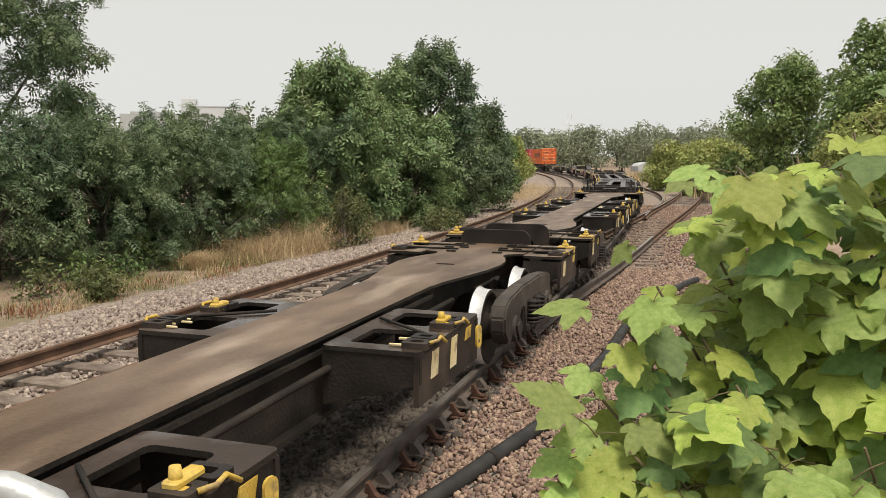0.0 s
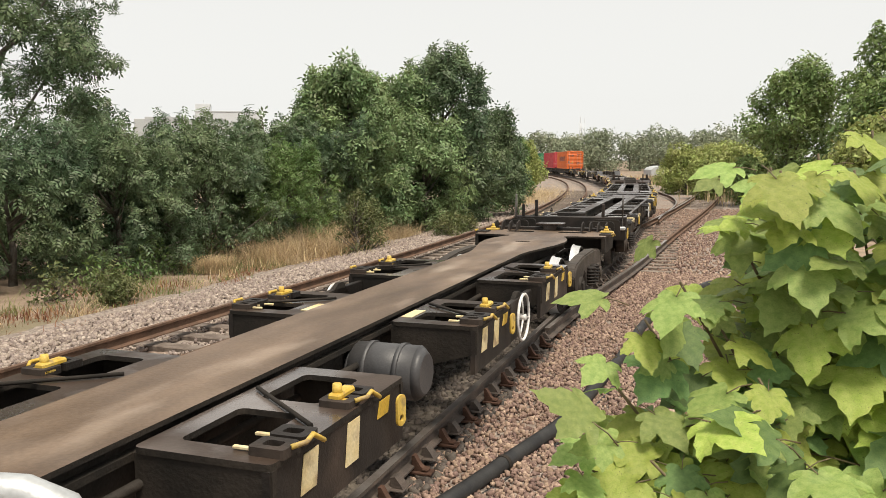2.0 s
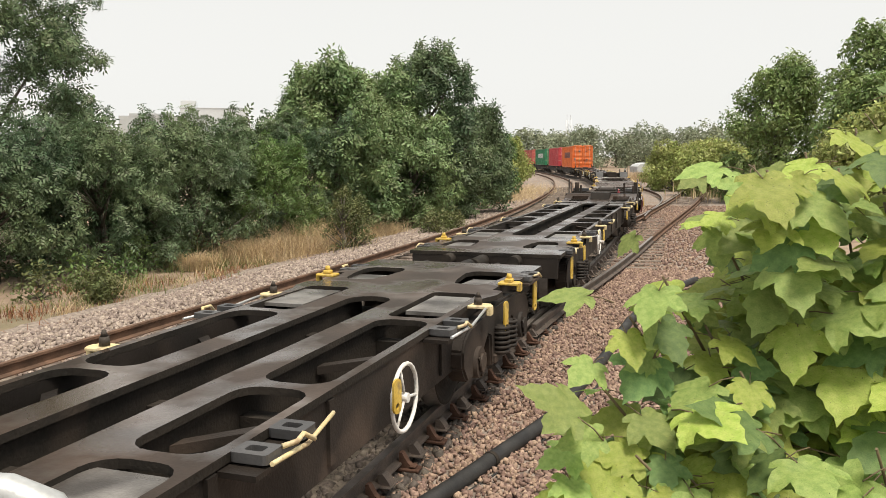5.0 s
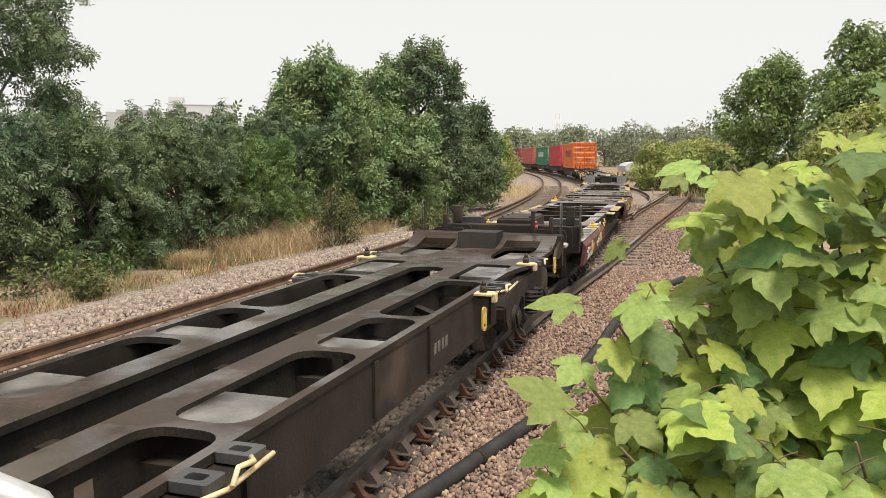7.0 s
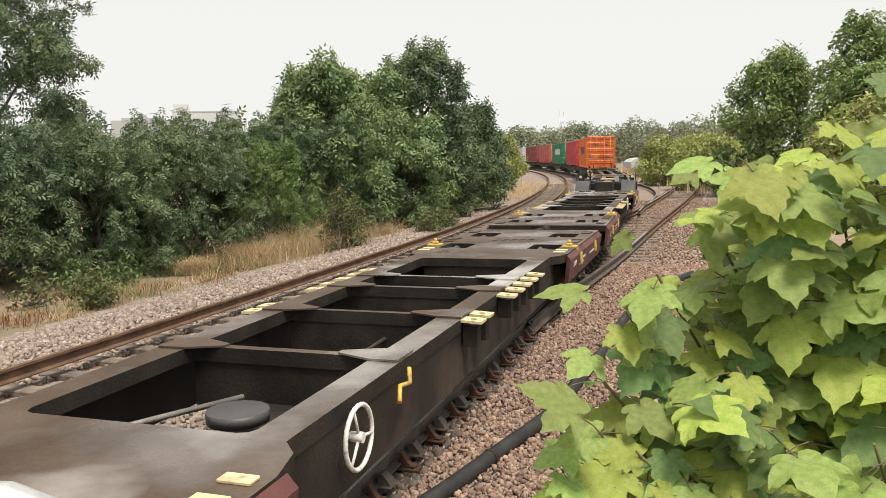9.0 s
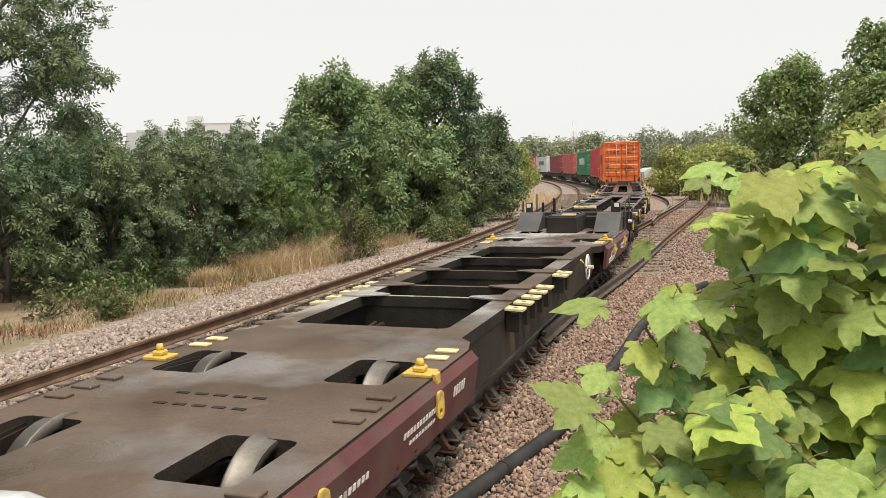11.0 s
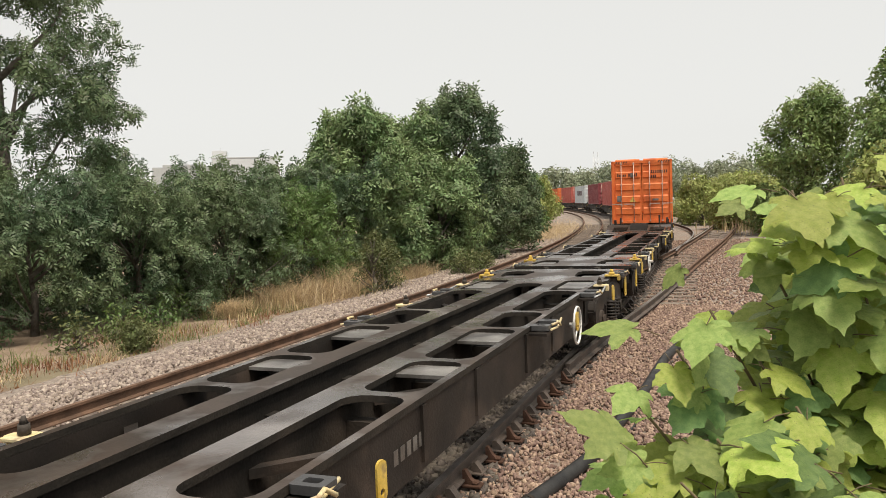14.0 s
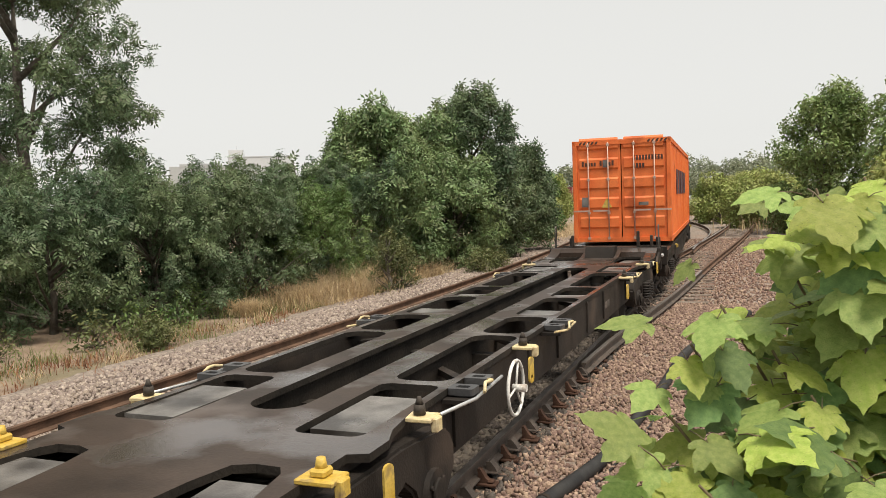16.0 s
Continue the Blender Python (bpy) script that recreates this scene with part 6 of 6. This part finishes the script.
def leaf_mesh(seed, material):
    """A five-lobed toothed leaf, pleated along its main veins, one long and one wide."""
    r = np.random.default_rng(seed)
    half = [(0.0, 0.02, 0.0), (0.09, -0.09, 0.02), (0.22, -0.13, 0.015), (0.33, -0.12, -0.01), (0.40, -0.05, -0.04), (0.36, 0.03, 0.0), (0.30, 0.09, 0.03), (0.38, 0.13, 0.02), (0.45, 0.17, 0.0), (0.50, 0.24, -0.01),
            (0.57, 0.30, -0.03), (0.60, 0.42, -0.07), (0.52, 0.43, -0.03), (0.47, 0.50, -0.02), (0.38, 0.47, 0.01), (0.29, 0.45, 0.035), (0.31, 0.55, 0.02), (0.30, 0.64, 0.0), (0.22, 0.70, -0.01), (0.17, 0.82, -0.04), (0.07, 0.90, -0.06), (0.0, 1.02, -0.09)]
    bm = bmesh.new()
    droop = 0.10 + 0.12 * r.random()
    twist = r.normal() * 0.05

    def put(x, y, z):
        y -= 0.0
        return bm.verts.new((x, y, z - droop * (x * x * 1.3 + max(0, y) ** 2 * 0.55) + twist * x * y))
    for s in (1, -1):
        mids = [put(0, 0.02, -0.01), put(0, 0.3, -0.02), put(0, 0.65, -0.03)]
        side_mid = put(s * 0.24, 0.20, -0.005)
        low_mid = put(s * 0.18, -0.03, -0.005)
        rim = [put(s * (x + (0.012 * r.normal() if 0 < k < len(half) - 1 else 0)), y + (0.012 * r.normal() if 0 < k < len(half) - 1 else 0), z) for k, (x, y, z) in enumerate(half)]

        def tri(*v):
            f = bm.faces.new(v if s > 0 else v[::-1])
            f.smooth = True
        for k in range(0, 6):
            tri(low_mid, rim[k], rim[k + 1])
        tri(rim[0], low_mid, mids[0])
        tri(low_mid, rim[6], side_mid)
        tri(low_mid, side_mid, mids[0])
        for k in range(6, 15):
            tri(side_mid, rim[k], rim[k + 1])
        tri(mids[0], side_mid, mids[1])
        tri(side_mid, rim[15], mids[1])
        tri(mids[1], rim[15], rim[16])
        tri(mids[1], rim[16], mids[2])
        for k in range(16, 21):
            tri(mids[2], rim[k], rim[k + 1])
    bmesh.ops.remove_doubles(bm, verts=bm.verts[:], dist=0.0006)
    bmesh.ops.recalc_face_normals(bm, faces=bm.faces[:])
    add_tube(bm, [(0, 0.03, -0.005), (0.01, -0.25, -0.03), (0.0, -0.5, -0.12)], [0.012, 0.011, 0.013], 5, 1)
    return mesh_of("leaf", bm, [material, M_TWIG])


LEAVES = [[leaf_mesh(900 + 10 * j + k, m) for k in range(4)] for j, m in enumerate((M_SYC, M_SYC_YOUNG, M_SYC_OLD))]
EYE = Vector((0.0, 0.0, 2.35))


def beside_camera(x, y, d):
    """A place in front of the lookout: x to the right and y down as slopes, d metres ahead."""
    c, s = math.cos(radians(6.6)), math.sin(radians(6.6))
    return EYE + d * Vector((x, c - y * s, -s - y * c))


def sycamore():
    r = np.random.default_rng(77)
    bush = thing("sycamore_shrub", "fresh green sycamore shrub with broad lobed leaves", "bush")
    root = beside_camera(0.62, 0.75, 1.95)
    foot = Vector((root.x, root.y, -0.45))
    bm = bmesh.new()
    add_tube(bm, [foot, foot.lerp(root, 0.5) + Vector((0.04, -0.03, 0)), root], [0.035, 0.028, 0.02], 8)
    part("trunk", bm, M_TWIG, bush)
    tips = [(0.150, 0.265, 1.36, 10, 1.00), (0.190, 0.160, 1.42, 10, 0.85), (0.235, 0.090, 1.45, 11, 0.85), (0.275, 0.040, 1.50, 11, 0.85), (0.335, -0.040, 1.55, 12, 0.85), (0.385, -0.105, 1.62, 11, 0.85), (0.430, -0.085, 1.50, 14, 0.95),
            (0.380, 0.040, 1.55, 16, 1.00), (0.330, 0.100, 1.48, 16, 1.00), (0.375, 0.160, 1.42, 16, 1.10), (0.285, 0.195, 1.40, 14, 1.00), (0.240, 0.255, 1.33, 14, 1.10), (0.305, 0.285, 1.33, 14, 1.10), (0.470, 0.000, 1.45, 16, 1.10), (0.500, -0.100, 1.50, 14, 1.00), (0.460, 0.140, 1.50, 18, 1.10),
            (0.420, 0.270, 1.30, 16, 1.15), (0.540, 0.250, 1.25, 14, 1.20), (0.570, 0.050, 1.50, 14, 1.10), (0.570, -0.130, 1.60, 14, 1.00), (0.345, 0.200, 1.75, 14, 1.00), (0.420, 0.050, 1.85, 16, 1.00),
            (0.480, -0.060, 1.90, 16, 1.00), (0.300, 0.300, 1.55, 12, 1.00), (0.480, 0.220, 1.85, 16, 1.00), (0.55, -0.06, 1.55, 14, 1.00), (0.60, -0.02, 1.40, 14, 1.10), (0.62, 0.18, 1.40, 14, 1.10),
            (0.53, 0.33, 1.30, 12, 1.10), (0.62, -0.23, 1.42, 5, 1.0), (0.60, -0.13, 1.40, 5, 1.05), (0.40, -0.10, 1.45, 5, 1.05), (0.45, -0.12, 1.55, 6, 1.0), (0.52, -0.15, 1.60, 6, 1.0), (0.43, -0.03, 1.70, 14, 1.00), (0.35, 0.02, 1.75, 12, 0.95)]
    for i, (sx, sy, d, n, big) in enumerate(tips):
        tip = beside_camera(sx, sy, d)
        bend = root.lerp(tip, 0.55) + Vector((0.02 * r.normal(), 0.05 * r.normal(), 0.07 + 0.05 * r.random()))
        path = [root * (1 - t) ** 2 + bend * 2 * t * (1 - t) + tip * t * t for t in np.linspace(0, 1, 9)]
        path = [p - root for p in path]
        bm = bmesh.new()
        add_tube(bm, path, [0.0065 - 0.0005 * k for k in range(9)], 6)
        b = part("branch", bm, M_TWIG, bush)
        b.matrix_basis = Matrix.Translation(root)
        for k in range(int((3.4 if d > 1.65 else 2.9) * n)):
            f = 1.0 if k < 3 else 0.38 + 0.6 * r.random()
            j = min(7, int(f * 8))
            p = path[j].lerp(path[j + 1], f * 8 - j)
            size = 0.116 * big * (0.62 + 0.6 * r.random()) * (0.85 if f > 0.9 else 1.0)
            to_eye = (EYE - root - p).normalized()
            nor = (Vector((0.12, 0, 1.05)) + to_eye * (0.55 + 0.3 * r.random()) + Vector(r.normal(size=3) * 0.33)).normalized()
            go = Vector((r.normal() * 0.75 - 0.25, r.normal() * 0.3 - 0.2, -0.5 + 0.45 * r.normal()))
            go = (go - nor * go.dot(nor)).normalized()
            side = go.cross(nor)
            q = p + go * size * 0.5 + Vector(r.normal(size=3) * 0.032)
            m = Matrix((side, go, nor)).transposed().to_4x4()
            young = f > 0.72 and r.random() < 0.42
            kind = 1 if young else (2 if r.random() < 0.24 else 0)
            lf = part("leaf", LEAVES[kind][int(r.integers(4))], None, b)
            lf.matrix_basis = Matrix.Translation(q) @ m @ Matrix.Scale(size, 4)
        push = [(0, -0.02), (0.5, 0.0), (1, 0.012), (1.5, 0.012), (2, 0.008), (2.5, 0.012), (3, 0.004), (3.5, 0.010), (4, 0.014), (5, 0.004), (6, 0.010), (6.5, 0.008), (7, 0.0), (7.5, 0.010), (8, -0.004), (8.5, 0.004), (9, 0.0),
                (10, 0.012), (11, 0.008), (11.5, 0.012), (12, 0.024), (12.5, 0.02), (13, 0.018), (13.5, 0.026), (14, 0.03), (14.5, 0.018), (15, 0.04), (15.5, 0.03), (16, 0.034)]
        gain, late = 0.75 + 0.5 * r.random(), r.normal() * 0.004
        reach = (tip - root).length
        rows = []
        for k, (t, dx) in enumerate(push):
            a = math.degrees((dx * gain + late * math.sin(2.1 * t + i)) / reach)
            rows.append((t, Matrix.Translation(root) @ pose(0, 0, 0, 0.6 * math.sin(1.7 * t + i), a, -0.8 * a)))
        SWAY.append((b, rows))


SWAY = []
sycamore()


# ---------------------------------------------------------------- what moves
def motions():
    times = [0.25 * k for k in range(65)]
    for ob, q, a in WAGONS:
        rows = []
        for t in times:
            u = q - run(t)
            p0, p1 = MAIN.point(u - a), MAIN.point(u + a)
            c, d = (p0 + p1) / 2, p1 - p0
            rows.append((t, pose(c[0], c[1], 0, 0, 0, math.degrees(math.atan2(d[1], d[0])) - 90)))
        walk(ob, rows)
    for ws, y in WHEELSETS:
        base = ws.matrix_basis.translation.copy()
        flip = -1 if ws.parent in FLIPPED else 1
        walk(ws, [(k / 15, Matrix.Translation(base) @ Matrix.Rotation(flip * run(k / 15) / WHEEL_R, 4, "X")) for k in range(241)])
    for ob, rows in SWAY:
        walk(ob, rows)


FLIPPED = {ob for ob, q, a in WAGONS if a < 0}
motions()
